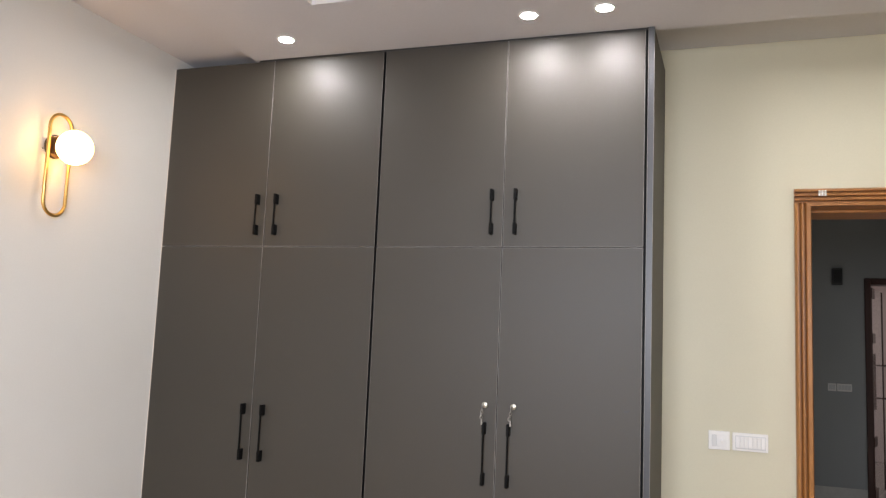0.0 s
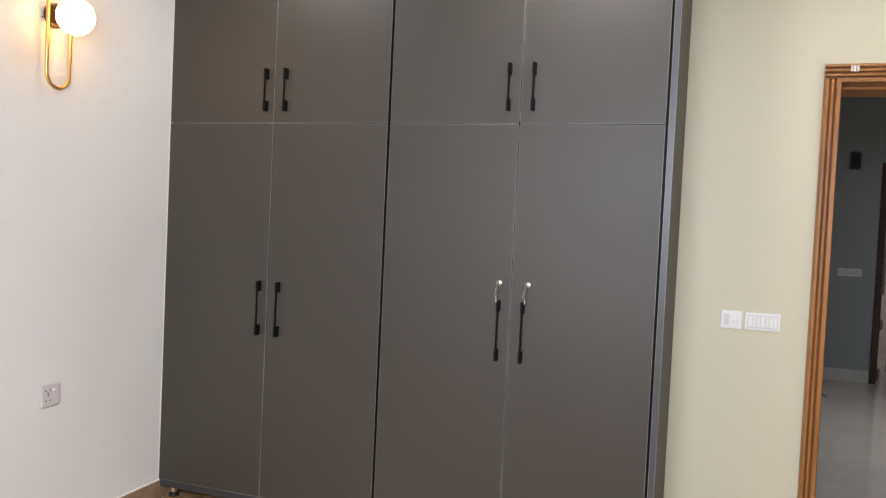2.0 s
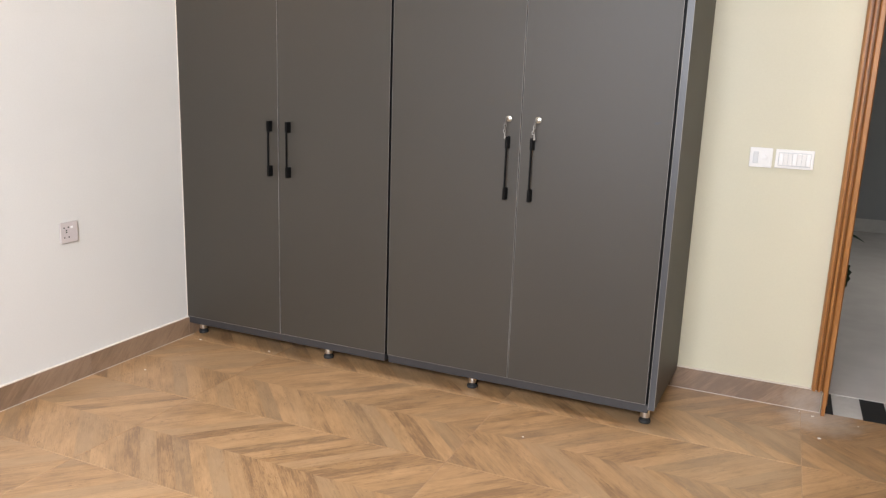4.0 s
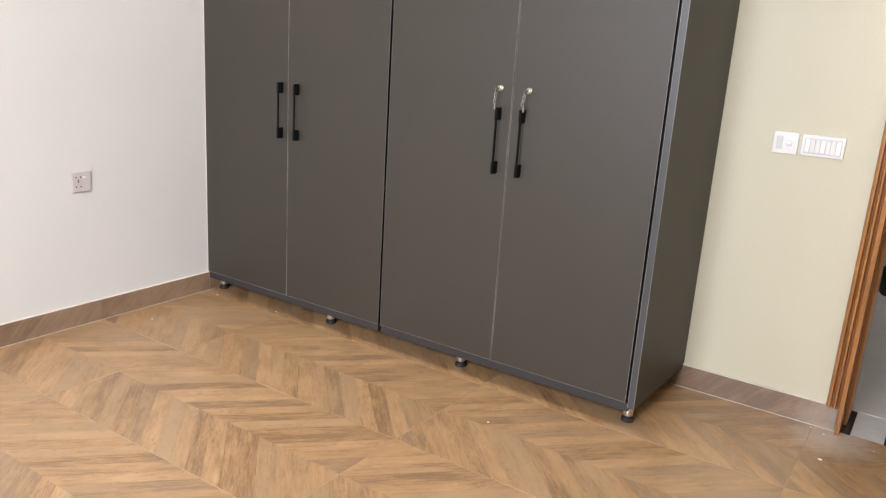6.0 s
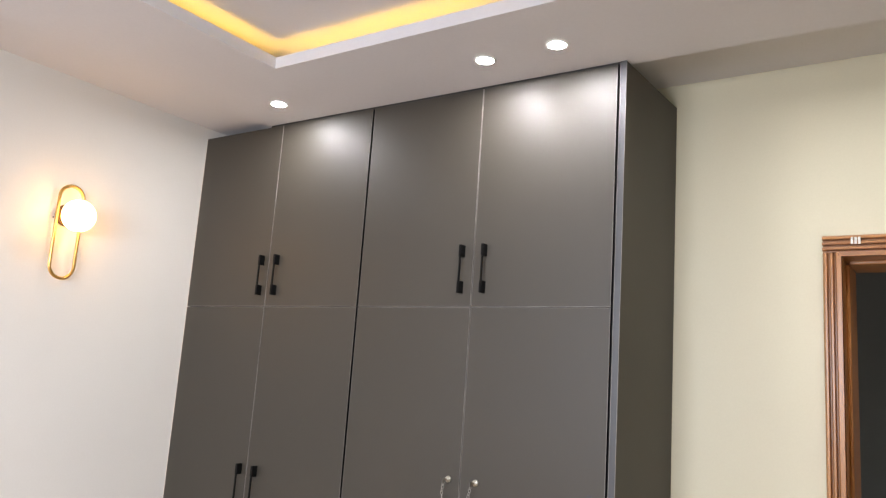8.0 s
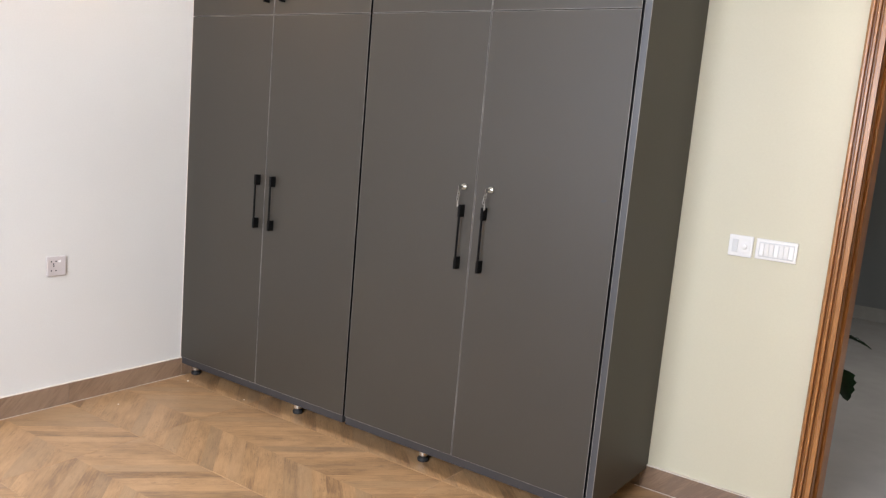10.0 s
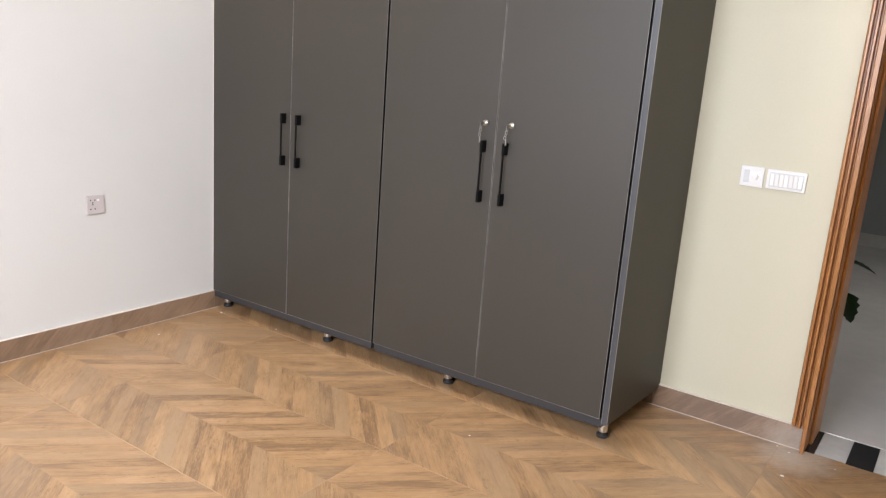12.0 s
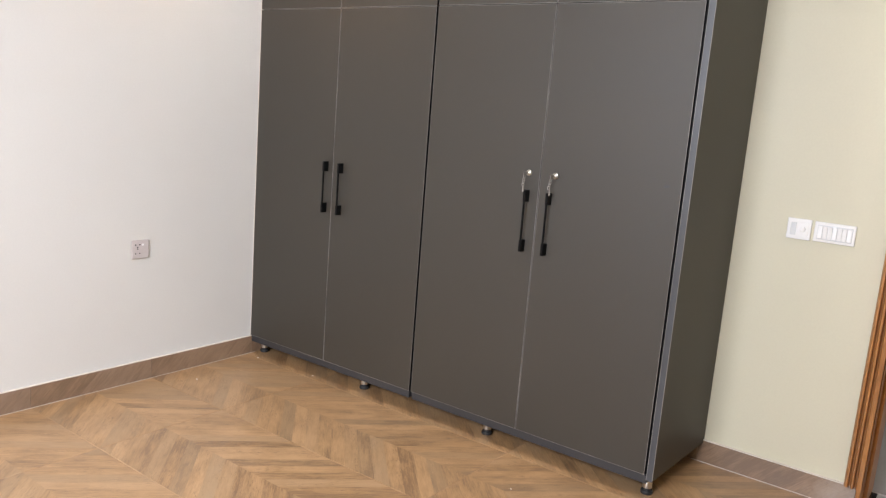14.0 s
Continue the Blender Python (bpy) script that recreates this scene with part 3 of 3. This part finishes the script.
def door_leaf(parent, x0, x1, z0, z1, hx, hz, left=0.0013, right=0.0013):
    leaf = part("door", box(x0, x1, 0.0, 0.018, z0, z1, bevel=0.0008), M_GREY, parent)
    e, y0, y1 = 0.0013, -0.0005, 0.0040
    strips = [(x0 + left, x1 - right, z0 - 0.0002, z0 + e)]
    if left:
        strips.append((x0 - 0.0002, x0 + left, z0, z1))
    if right:
        strips.append((x1 - right, x1 + 0.0002, z0, z1))
    if z1 < D_TOP:
        strips.append((x0 + left, x1 - right, z1 - e, z1 + 0.0002))
    for xa, xb, za, zb in strips:
        part("edge_band", box(xa, xb, y0, y1, za, zb), M_EDGE, leaf, "pale worn edge banding")
    part("handle", handle(hx, *hz), M_BLACK, leaf, "matt black bar handle")
    return leaf


def lock(leaf, x, z, lean):
    bm = add_round(bmesh.new(), (x, -0.004, z), 0.0125, 0.010, "y", 24, bevel=0.002)
    add_round(bm, (x, -0.011, z), 0.009, 0.008, "y", 20, bevel=0.002)
    part("lock", bm, M_NICKEL, leaf, "round nickel cam lock", smooth=True)
    # key in the lock, with a link and a spare key hanging from it
    bm = box(x - 0.0012, x + 0.0012, -0.034, -0.012, z - 0.004, z + 0.004)
    add_round(bm, (x, -0.036, z - 0.003), 0.0095, 0.0013, "x", 20)
    part("key", bm, M_STEEL, leaf, "small steel key", smooth=True)
    for k in range(4):
        zc = z - 0.016 - 0.011 * k
        ring = []
        for j in range(14):
            a = 2 * math.pi * j / 14
            flat = 0.0045 * math.cos(a)
            ring.append((x - 0.002 - 0.0012 * k * lean / 4 + (flat if k % 2 else 0.0008 * math.cos(a)), -0.036 + (0.0008 * math.cos(a) if k % 2 else flat), zc + 0.0075 * math.sin(a)))
        part("chain_link", tube(ring, 0.0012, 6, closed=True), M_STEEL, leaf, smooth=True)
    bm = box(x - 0.0062, x - 0.0018, -0.037, -0.035, z - 0.080, z - 0.055)
    add_box(bm, x - 0.0018, x + 0.0004, -0.037, -0.035, z - 0.076, z - 0.069)
    part("spare_key", bm, M_STEEL, leaf, "small steel key hanging down")


def scuff(x, z, half_w, half_h):
    """A thin uneven smear on a door's face."""
    pick = random.Random(9)
    bm = bmesh.new()
    ring = []
    for k in range(18):
        a, q = 2 * math.pi * k / 18, pick.uniform(0.6, 1.15)
        ring.append((x + half_w * q * math.cos(a), z + half_h * q * math.sin(a) + 0.15 * half_w * math.cos(a)))
    back = [bm.verts.new((u, 0.0005, v)) for u, v in ring]
    fore = [bm.verts.new((u, -0.0002, v)) for u, v in ring]
    bm.faces.new(fore)
    for k in range(18):
        j = (k + 1) % 18
        bm.faces.new((back[k], back[j], fore[j], fore[k]))
    return bm


def leg(parent, x, y):
    lg = part("leg", add_round(bmesh.new(), (x, y, 0.0545), 0.0195, 0.059, "z", 24, bevel=0.002), M_CHROME, parent, "brushed steel round leg", smooth=True)
    bm = add_round(bmesh.new(), (x, y, 0.0075), 0.0245, 0.015, "z", 24, bevel=0.003)
    add_round(bm, (x, y, 0.020), 0.017, 0.011, "z", 20)
    part("foot", bm, M_RUBBER, lg, "black rubber foot", smooth=True)


def wardrobe_unit(x0, x1, a, b, c, handles, locks, feet, outer):
    """Two tall doors under two short ones on a dark box with steel legs."""
    lab = "dark grey laminate wardrobe unit, black bar handles, " + ("keys in locks" if locks else "beside west wall")
    ob = thing("wardrobe_unit", ((x0 + x1) / 2, 0.28, 0.0), lab, "wardrobe", group="wardrobe units")
    t = 0.018
    part("bottom_board", box(x0 + 0.001, (c + 0.011 if outer else x1 - 0.001), 0.004, 0.545, W_BOT, D_BOT - 0.003, bevel=0.001), M_BOTTOM, ob, "grey bottom board")
    part("top_board", box(x0 + t, x1 - t, 0.022, 0.545, W_TOP - t, W_TOP), M_GREY, ob)
    part("back_board", box(x0 + t, x1 - t, 0.535, 0.545, D_BOT, W_TOP - t), M_DARK, ob)
    part("shelf", box(x0 + t, x1 - t, 0.024, 0.534, MID - 0.009, MID + 0.009), M_DARK, ob)
    for s, xa, xb in ((0, x0, x0 + t), (1, x1 - t, x1)):
        if s == 1 and outer:
            bm = box(c + 0.0125, x1, -0.002, BACK - 0.0125, PANEL_BOT, W_TOP, bevel=0.0015)
            add_box(bm, c + 0.0145, x1 - 0.0002, BACK - 0.0135, BACK - 0.0005, SK_TOP + 0.004, W_TOP - 0.0005)
            for v in bm.verts:
                v.co.x += PANEL_SKEW * v.co.y / BACK
            part("side_panel", bm, M_GREY, ob, "grey end panel")
            # black strip painted as the shade in the gap beside the end panel
            part("gap_shade", box(c + 0.0008, c + 0.0125, 0.011, 0.020, D_BOT, W_TOP - 0.002), M_BLACK, ob)
            part("panel_edge", box(c + 0.012, x1 + 0.0004, -0.0035, -0.0018, PANEL_BOT, W_TOP), M_SIDE, ob, "bluish grey edge strip")
            for xe in (c + 0.0117, x1 - 0.0010):
                part("edge_band", box(xe, xe + 0.0016, -0.0040, -0.0014, PANEL_BOT + 0.001, W_TOP), M_EDGE, ob, "pale worn edge banding")
        else:
            # carcass side in near-black, so the seam's shade is in its colour
            part("side_panel", box(xa, xb, 0.022, 0.534, D_BOT, W_TOP), M_RUBBER, ob)
    # the same painted shade in the gap between the two units
    if not outer:
        part("gap_shade", box(1.1844, 1.1970, 0.011, 0.0215, D_BOT, W_TOP - 0.002), M_BLACK, ob)
    g = 0.0020
    spans = ((a, b - g), (b + g, c))
    for k, (p, q) in enumerate(spans):
        hx = handles[k]
        bands = (0.0, 0.0008) if k and not outer else (0.0008 if outer and not k else 0.0013, 0.0014)
        low = door_leaf(ob, p, q, D_BOT, MID - g, hx, (0.894, 1.155), *bands)
        high = door_leaf(ob, p, q, MID + g, D_TOP, hx, (1.961, 2.161), *bands)
        # black strip darkens the door side inside the gap
        if k:
            for leaf, za, zb in ((low, D_BOT, MID - g), (high, MID + g, D_TOP)):
                part("gap_side", box(q, q + 0.0006, 0.0008, 0.0178, za, zb), M_BLACK, leaf, "black side edge")
        if locks:
            lock(low, locks[k], 1.226, (4, 8)[k])
            if k:
                part("scuff_mark", scuff(2.330, 1.239, 0.017, 0.005), M_BOTTOM, low, "faint dark scuff mark")
    for x in feet:
        leg(ob, x, 0.075)
        leg(ob, x - 0.03 if outer else x + 0.03, 0.40)
    return ob


wardrobe_unit(0.004, 1.1820, SEAM[0], SEAM[1], 1.1836, (0.556, 0.660), None, (0.042, 0.829), False)
wardrobe_unit(1.1990, 2.423, 1.1972, SEAM[3], SEAM[4], (1.741, 1.847), (1.738, 1.863), (1.600, 2.379), True)
tagged(part("caulk_joint", box(0.0, 0.0040, 0.0008, 0.003, SK_TOP, D_TOP), M_CAULK), "thin white sealant joint between wall and wardrobe", "trim", kind="structure")
# added dark strip paints the shadow line over the wardrobe
tagged(part("top_gap_shade", box(0.5, 2.40, 0.006, 0.022, W_TOP - 0.006, DROP_Z - 0.0005), M_DARK), "thin dark strip standing for the shadow between wardrobe and ceiling", "trim", kind="structure")

# ---------------------------------------------------------------- seen through the doorway
bell = thing("wall_speaker", (3.96, HALL_Y1, 2.30), "small dark grey box on the hall wall", "speaker")
part("case", box(3.912, 4.010, HALL_Y1 - 0.05, HALL_Y1, 2.215, 2.390, bevel=0.006, segments=2), M_POT, bell)
part("grille", box(3.926, 3.996, HALL_Y1 - 0.054, HALL_Y1 - 0.049, 2.235, 2.370, bevel=0.002), M_RUBBER, bell)
for x0, x1 in ((3.862, 3.942), (3.950, 4.088)):
    pl = thing("switch_plate", ((x0 + x1) / 2, HALL_Y1, 1.14), "white switch plate on the shaded hall wall", "switch", group="hall switch plates")
    part("plate", box(x0, x1, HALL_Y1 - 0.01, HALL_Y1, 1.105, 1.185, bevel=0.003), M_PLASTIC, pl)
    n = max(1, round((x1 - x0 - 0.02) / 0.03))
    for k in range(n):
        xa = x0 + 0.01 + k * (x1 - x0 - 0.02) / n
        part("rocker", box(xa + 0.001, xa + (x1 - x0 - 0.02) / n - 0.001, HALL_Y1 - 0.014, HALL_Y1 - 0.009, 1.12, 1.17, bevel=0.0015), M_PLASTIC2, pl)

gd = thing("door_2", (FARDOOR[0], HALL_Y1, 0), "frameless glass door ajar in a dark mahogany frame", "door", kind="structure")
fx0, fx1, fz = FARDOOR
for xa, xb in ((fx0 - 0.06, fx0), (fx1, fx1 + 0.06)):
    part("post", box(xa, xb, HALL_Y1 - 0.025, HALL_Y1 + 0.21, 0.0, fz + 0.06, bevel=0.006), M_MAHOG, gd)
part("head", box(fx0, fx1, HALL_Y1 - 0.025, HALL_Y1 + 0.21, fz - 0.005, fz + 0.06, bevel=0.006), M_MAHOG, gd)
# the leaf stands open, turned into the far room
turn = Matrix.Translation((fx0 + 0.008, HALL_Y1 + 0.06, 0)) @ Matrix.Rotation(radians(72), 4, "Z")


def turned(bm):
    bmesh.ops.transform(bm, matrix=turn, verts=bm.verts)
    return bm


leaf = part("leaf", turned(box(0.01, 0.80, -0.005, 0.005, 0.02, fz - 0.03)), M_GLASS, gd, "clear glass leaf")
leaf.visible_shadow = False
part("edge_rail", turned(box(0.785, 0.815, -0.012, 0.012, 0.02, fz - 0.03, bevel=0.002)), M_MAHOG, leaf, "dark edge rail")
part("edge_rail", turned(box(0.0, 0.02, -0.012, 0.012, 0.02, fz - 0.03, bevel=0.002)), M_MAHOG, leaf, "dark edge rail")
for z0, z1 in ((fz - 0.14, fz - 0.03), (1.62, 1.72), (0.55, 0.65), (0.02, 0.13)):
    part("clamp", turned(box(0.0, 0.20, -0.016, 0.016, z0, z1, bevel=0.003)), M_MAHOG, leaf, "dark metal clamp fitting")
bm = turned(add_round(bmesh.new(), (0.68, -0.075, 1.20), 0.016, 0.62, "z", 16))
add = bmesh.new()
for z in (1.02, 1.38):
    add_round(add, (0.68, -0.035, z), 0.009, 0.08, "y", 12)
me_tmp = bpy.data.meshes.new("pull")
turned(add).to_mesh(me_tmp)
add.free()
bm.from_mesh(me_tmp)
bpy.data.meshes.remove(me_tmp)
part("pull_bar", bm, M_MAHOG, leaf, "dark vertical pull bar", smooth=True)

# potted plant beside the doorway in the hall
pp = thing("potted_plant", (2.76, 1.10, 0.0), "leafy potted plant in a dark pot on the hall floor", "plant")
bm = bmesh.new()
prof, rings = ((0.085, 0.0), (0.098, 0.02), (0.125, 0.20), (0.135, 0.215), (0.135, 0.235), (0.118, 0.235), (0.112, 0.205)), []
for r, z in prof:
    rings.append([bm.verts.new((2.76 + r * math.cos(2 * math.pi * k / 28), 1.10 + r * math.sin(2 * math.pi * k / 28), z)) for k in range(28)])
for a, b in zip(rings, rings[1:]):
    for k in range(28):
        bm.faces.new((a[k], a[(k + 1) % 28], b[(k + 1) % 28], b[k]))
bm.faces.new(rings[0][::-1])
part("pot", bm, M_POT, pp, smooth=True)
part("soil", add_round(bmesh.new(), (2.76, 1.10, 0.20), 0.114, 0.02, "z", 28), M_SOIL, pp)


def leaf_mesh(tip, ahead, side, length, width, droop):
    """A pointed leaf with a folded midrib, notched edges and a drooping tip."""
    bm = bmesh.new()
    tip, ahead, side = Vector(tip), Vector(ahead).normalized(), Vector(side).normalized()
    nrm = ahead.cross(side)
    rows, n = [], 9
    for k in range(n + 1):
        u = k / n
        half = width / 2 * (math.sin(math.pi * u ** 0.62) ** 0.75) * (1 - 0.24 * (k % 2))
        mid = tip + ahead * (length * u) - Vector((0, 0, 1)) * droop * u * u
        rows.append([bm.verts.new(mid + side * s * half + nrm * abs(s) * half * 0.28) for s in (-1, -0.5, 0, 0.5, 1)])
    for a, b in zip(rows, rows[1:]):
        for j in range(4):
            bm.faces.new((a[j], a[j + 1], b[j + 1], b[j]))
    bmesh.ops.solidify(bm, geom=bm.faces[:], thickness=0.0012)
    return bm


def stalk(a, b, lift):
    a, b = Vector(a), Vector(b)
    return [a.lerp(b, k / 8) + Vector((0, 0, lift * math.sin(math.pi * k / 8))) for k in range(9)]


base = (2.76, 1.10, 0.20)
for tip, ahead, side, size, wid, droop, lift in (
        ((3.070, 0.955, 0.605), (0.32, -0.05, -1.0), (1.0, 0.1, 0.3), 0.138, 0.098, 0.0, 0.10),
        ((3.055, 0.985, 0.738), (1.0, -0.1, -0.02), (0.1, 0.8, 0.55), 0.115, 0.024, 0.035, 0.06),
        ((2.62, 1.25, 0.56), (-0.5, 0.3, 0.1), (0.3, 0.8, 0.1), 0.18, 0.12, 0.06, 0.1),
        ((2.80, 1.36, 0.50), (0.05, 1.0, -0.1), (1.0, 0.0, 0.1), 0.16, 0.12, 0.07, 0.1),
        ((2.70, 1.00, 0.62), (-0.3, -0.1, 0.6), (0.2, 1.0, 0.1), 0.15, 0.10, 0.05, 0.05)):
    part("stalk", tube(stalk(base, tip, lift), 0.0055, 7, taper=0.6), M_LEAF, pp, smooth=True)
    part("leaf", leaf_mesh(tip, ahead, side, size, wid, droop), M_LEAF, pp, smooth=True)

# ---------------------------------------------------------------- crumbs on the floor
rng = random.Random(4)
CRUMBS = ((0.112, -0.03, 8), (0.523, 0.0, 6), (0.176, -0.48, 6), (1.969, -0.302, 5), (3.048, 0.256, 8), (3.028, 0.484, 6),
          (2.976, 0.513, 5), (3.204, 0.462, 4))
for x, y, mm in CRUMBS:
    bm = bmesh.new()
    bmesh.ops.create_icosphere(bm, subdivisions=1, radius=1.0)
    for v in bm.verts:
        v.co = Vector((v.co.x * rng.uniform(0.7, 1.2), v.co.y * rng.uniform(0.5, 0.9), max(v.co.z, -0.4) * 0.4)) * mm / 1000
    low = min(v.co.z for v in bm.verts)
    bmesh.ops.translate(bm, vec=(x, y, 0.0005 - low), verts=bm.verts)
    tagged(part("plaster_crumb", bm, M_CHIP), "small white crumb of plaster on the tiled floor", "debris", "plaster crumbs")

# ---------------------------------------------------------------- wood-look chevron tiles, and the skirting
structure("floor", box(LEFT - 0.05, RIGHT + 0.05, FRONT - 0.05, BACK, -0.12, -0.0012), M_GROUT, "brown wood-look chevron porcelain tile floor", "floor")
floor_ob = bpy.data.objects["floor"]


def clip_poly(poly, axis, limit, keep_above):
    out = []
    for (p, q) in zip(poly, poly[1:] + poly[:1]):
        a, b = p[axis] - limit, q[axis] - limit
        if not keep_above:
            a, b = -a, -b
        if a >= 0:
            out.append(p)
        if a * b < 0:
            f = a / (a - b)
            out.append(tuple(p[i] + (q[i] - p[i]) * f for i in range(2)))
    return out


def planks(x0, x1, y0, y1, phase, seed, ridge0, pitch=0.08, band=0.30):
    """Polygons of the chevron inside a rectangle, each with its own lengthwise frame."""
    pick = random.Random(seed)
    res = []
    j0, j1 = math.floor((y0 - ridge0) / band) - 1, math.ceil((y1 - ridge0) / band) + 1
    for j in range(j0, j1):
        ya, yb = ridge0 + j * band, ridge0 + (j + 1) * band
        if yb <= y0 + 1e-6 or ya >= y1 - 1e-6:
            continue
        rising = j % 2 == 0
        for k in range(math.floor((x0 - phase - band) / pitch) - 1, math.ceil((x1 - phase + band) / pitch) + 1):
            xa = phase + k * pitch
            xs, xe = (xa, xa + band) if rising else (xa + band, xa)
            poly = [(xs, ya), (xs + pitch, ya), (xe + pitch, yb), (xe, yb)]
            for axis, lim, above in ((0, x0, True), (0, x1, False), (1, y0, True), (1, y1, False)):
                if poly:
                    poly = clip_poly(poly, axis, lim, above)
            if len(poly) >= 3:
                d = Vector((xe - xs, band)).normalized()
                res.append((poly, Vector((xs, ya)), d, pick.random(), pick.random()))
    return res


def tile_mesh(name, rect, phase, seed, ridge0, mat, place, thick, **k):
    """A tile whose face is laid out in printed planks; place turns flat (u, v, height) into the room."""
    x0, x1, y0, y1 = rect
    bm = bmesh.new()
    uv, tone = bm.loops.layers.uv.new("plank"), bm.loops.layers.uv.new("tone")

    def face(pts, org, d, r1, r2):
        f = bm.faces.new([bm.verts.new(place(*p)) for p in pts])
        n = Vector((-d.y, d.x))
        for l, p in zip(f.loops, pts):
            rel = Vector(p[:2]) - org
            l[uv].uv = (rel.dot(d), rel.dot(n))
            l[tone].uv = (r1, r2)

    e = 0.0008
    for poly, org, d, r1, r2 in planks(x0 + e, x1 - e, y0 + e, y1 - e, phase, seed, ridge0, **k):
        face([(*p, 0.0) for p in poly], org, d, r1, r2)
    ring = [(x0 + e, y0 + e), (x1 - e, y0 + e), (x1 - e, y1 - e), (x0 + e, y1 - e)]
    outer = [(x0, y0), (x1, y0), (x1, y1), (x0, y1)]
    for i in range(4):
        j = (i + 1) % 4
        face([(*outer[i], -e), (*outer[j], -e), (*ring[j], 0), (*ring[i], 0)], Vector(ring[i]), Vector((1, 0)), 0.5, 0.5)
        face([(*outer[i], -thick), (*outer[j], -thick), (*outer[j], -e), (*outer[i], -e)], Vector(ring[i]), Vector((1, 0)), 0.5, 0.5)
    me = bpy.data.meshes.new(name)
    bm.to_mesh(me)
    bm.free()
    me.materials.append(mat)
    return me


xs = [LEFT + 0.002, 0.580, 1.780, 2.980, RIGHT - 0.002]
ys = [BACK - 0.002, -0.032, -0.632, -1.232, -1.832, -2.432, -3.032, -3.632, FRONT + 0.002]
gap = 0.0011
seed = 0
for x0, x1 in zip(xs, xs[1:]):
    for y1, y0 in zip(ys, ys[1:]):
        seed += 1
        me = tile_mesh("tile", (x0 + (0.0005 if x0 == xs[1] else gap), x1 - (0.0005 if x1 == xs[1] else gap), y0 + gap, y1 - gap), 1.80, seed, -0.332, M_FLOOR, lambda a, b, h: (a, b, h), 0.008)
        ob = new("tile", me)
        ob.parent = floor_ob

# skirting tiles: along the west wall and along the cream wall
SK = 0.100
west = tagged(thing("baseboard_west", (0, -1.7, 0), "brown wood-look porcelain skirting along the west wall", "baseboard", kind="structure"))
north = tagged(thing("baseboard_north", (2.75, BACK, 0), "brown wood-look porcelain skirting along the cream wall", "baseboard", kind="structure"))
east = tagged(thing("baseboard_east", (RIGHT, -1.7, 0), "brown wood-look porcelain skirting along the east wall", "baseboard", kind="structure"))


def skirting(parent, a0, a1, place, n):
    me = tile_mesh("tile", (a0 + 0.0008, a1 - 0.0008, 0.001, SK), 0.07 * n, 200 + n, 0.001 if n % 2 else -0.20, M_SKIRT, place, 0.011, pitch=0.27, band=0.40)
    ob = new("tile", me)
    ob.parent = parent
    ob.location = -Vector(parent.location)


cuts = [0.0, -0.635, -1.235, -1.835, -2.435, -3.035, -3.635, FRONT]
for n, (b, a) in enumerate(zip(cuts, cuts[1:])):
    skirting(west, a, b, lambda u, v, h: (0.012 + h, u, v), n)
    skirting(east, a, b, lambda u, v, h: (RIGHT - 0.012 - h, u, v), n + 3)
skirting(west, 0.0, 0.54, lambda u, v, h: (0.012 + h, u, v), 9)
for n, (a, b) in enumerate(((1.85, 2.42), (2.42, 3.056))):
    skirting(north, a, b, lambda u, v, h: (u, BACK - 0.012 - h, v), 12 + n)
bm = box(0.0, 0.0135, FRONT, 0.0, SK, SK + 0.003)
part("caulk_line", bm, M_CAULK, west, "pale caulk line on the skirting")
part("caulk_line", box(0.012, 0.0138, FRONT, 0.03, -0.001, 0.0015), M_CAULK, west, "pale joint between skirting and floor")
part("caulk_line", box(2.40, 3.06, BACK - 0.0135, BACK, SK, SK + 0.003), M_CAULK, north, "pale caulk line on the skirting")
part("caulk_line", box(2.40, 3.06, BACK - 0.0155, BACK - 0.012, -0.001, 0.002), M_CAULK, north, "pale joint between skirting and floor")
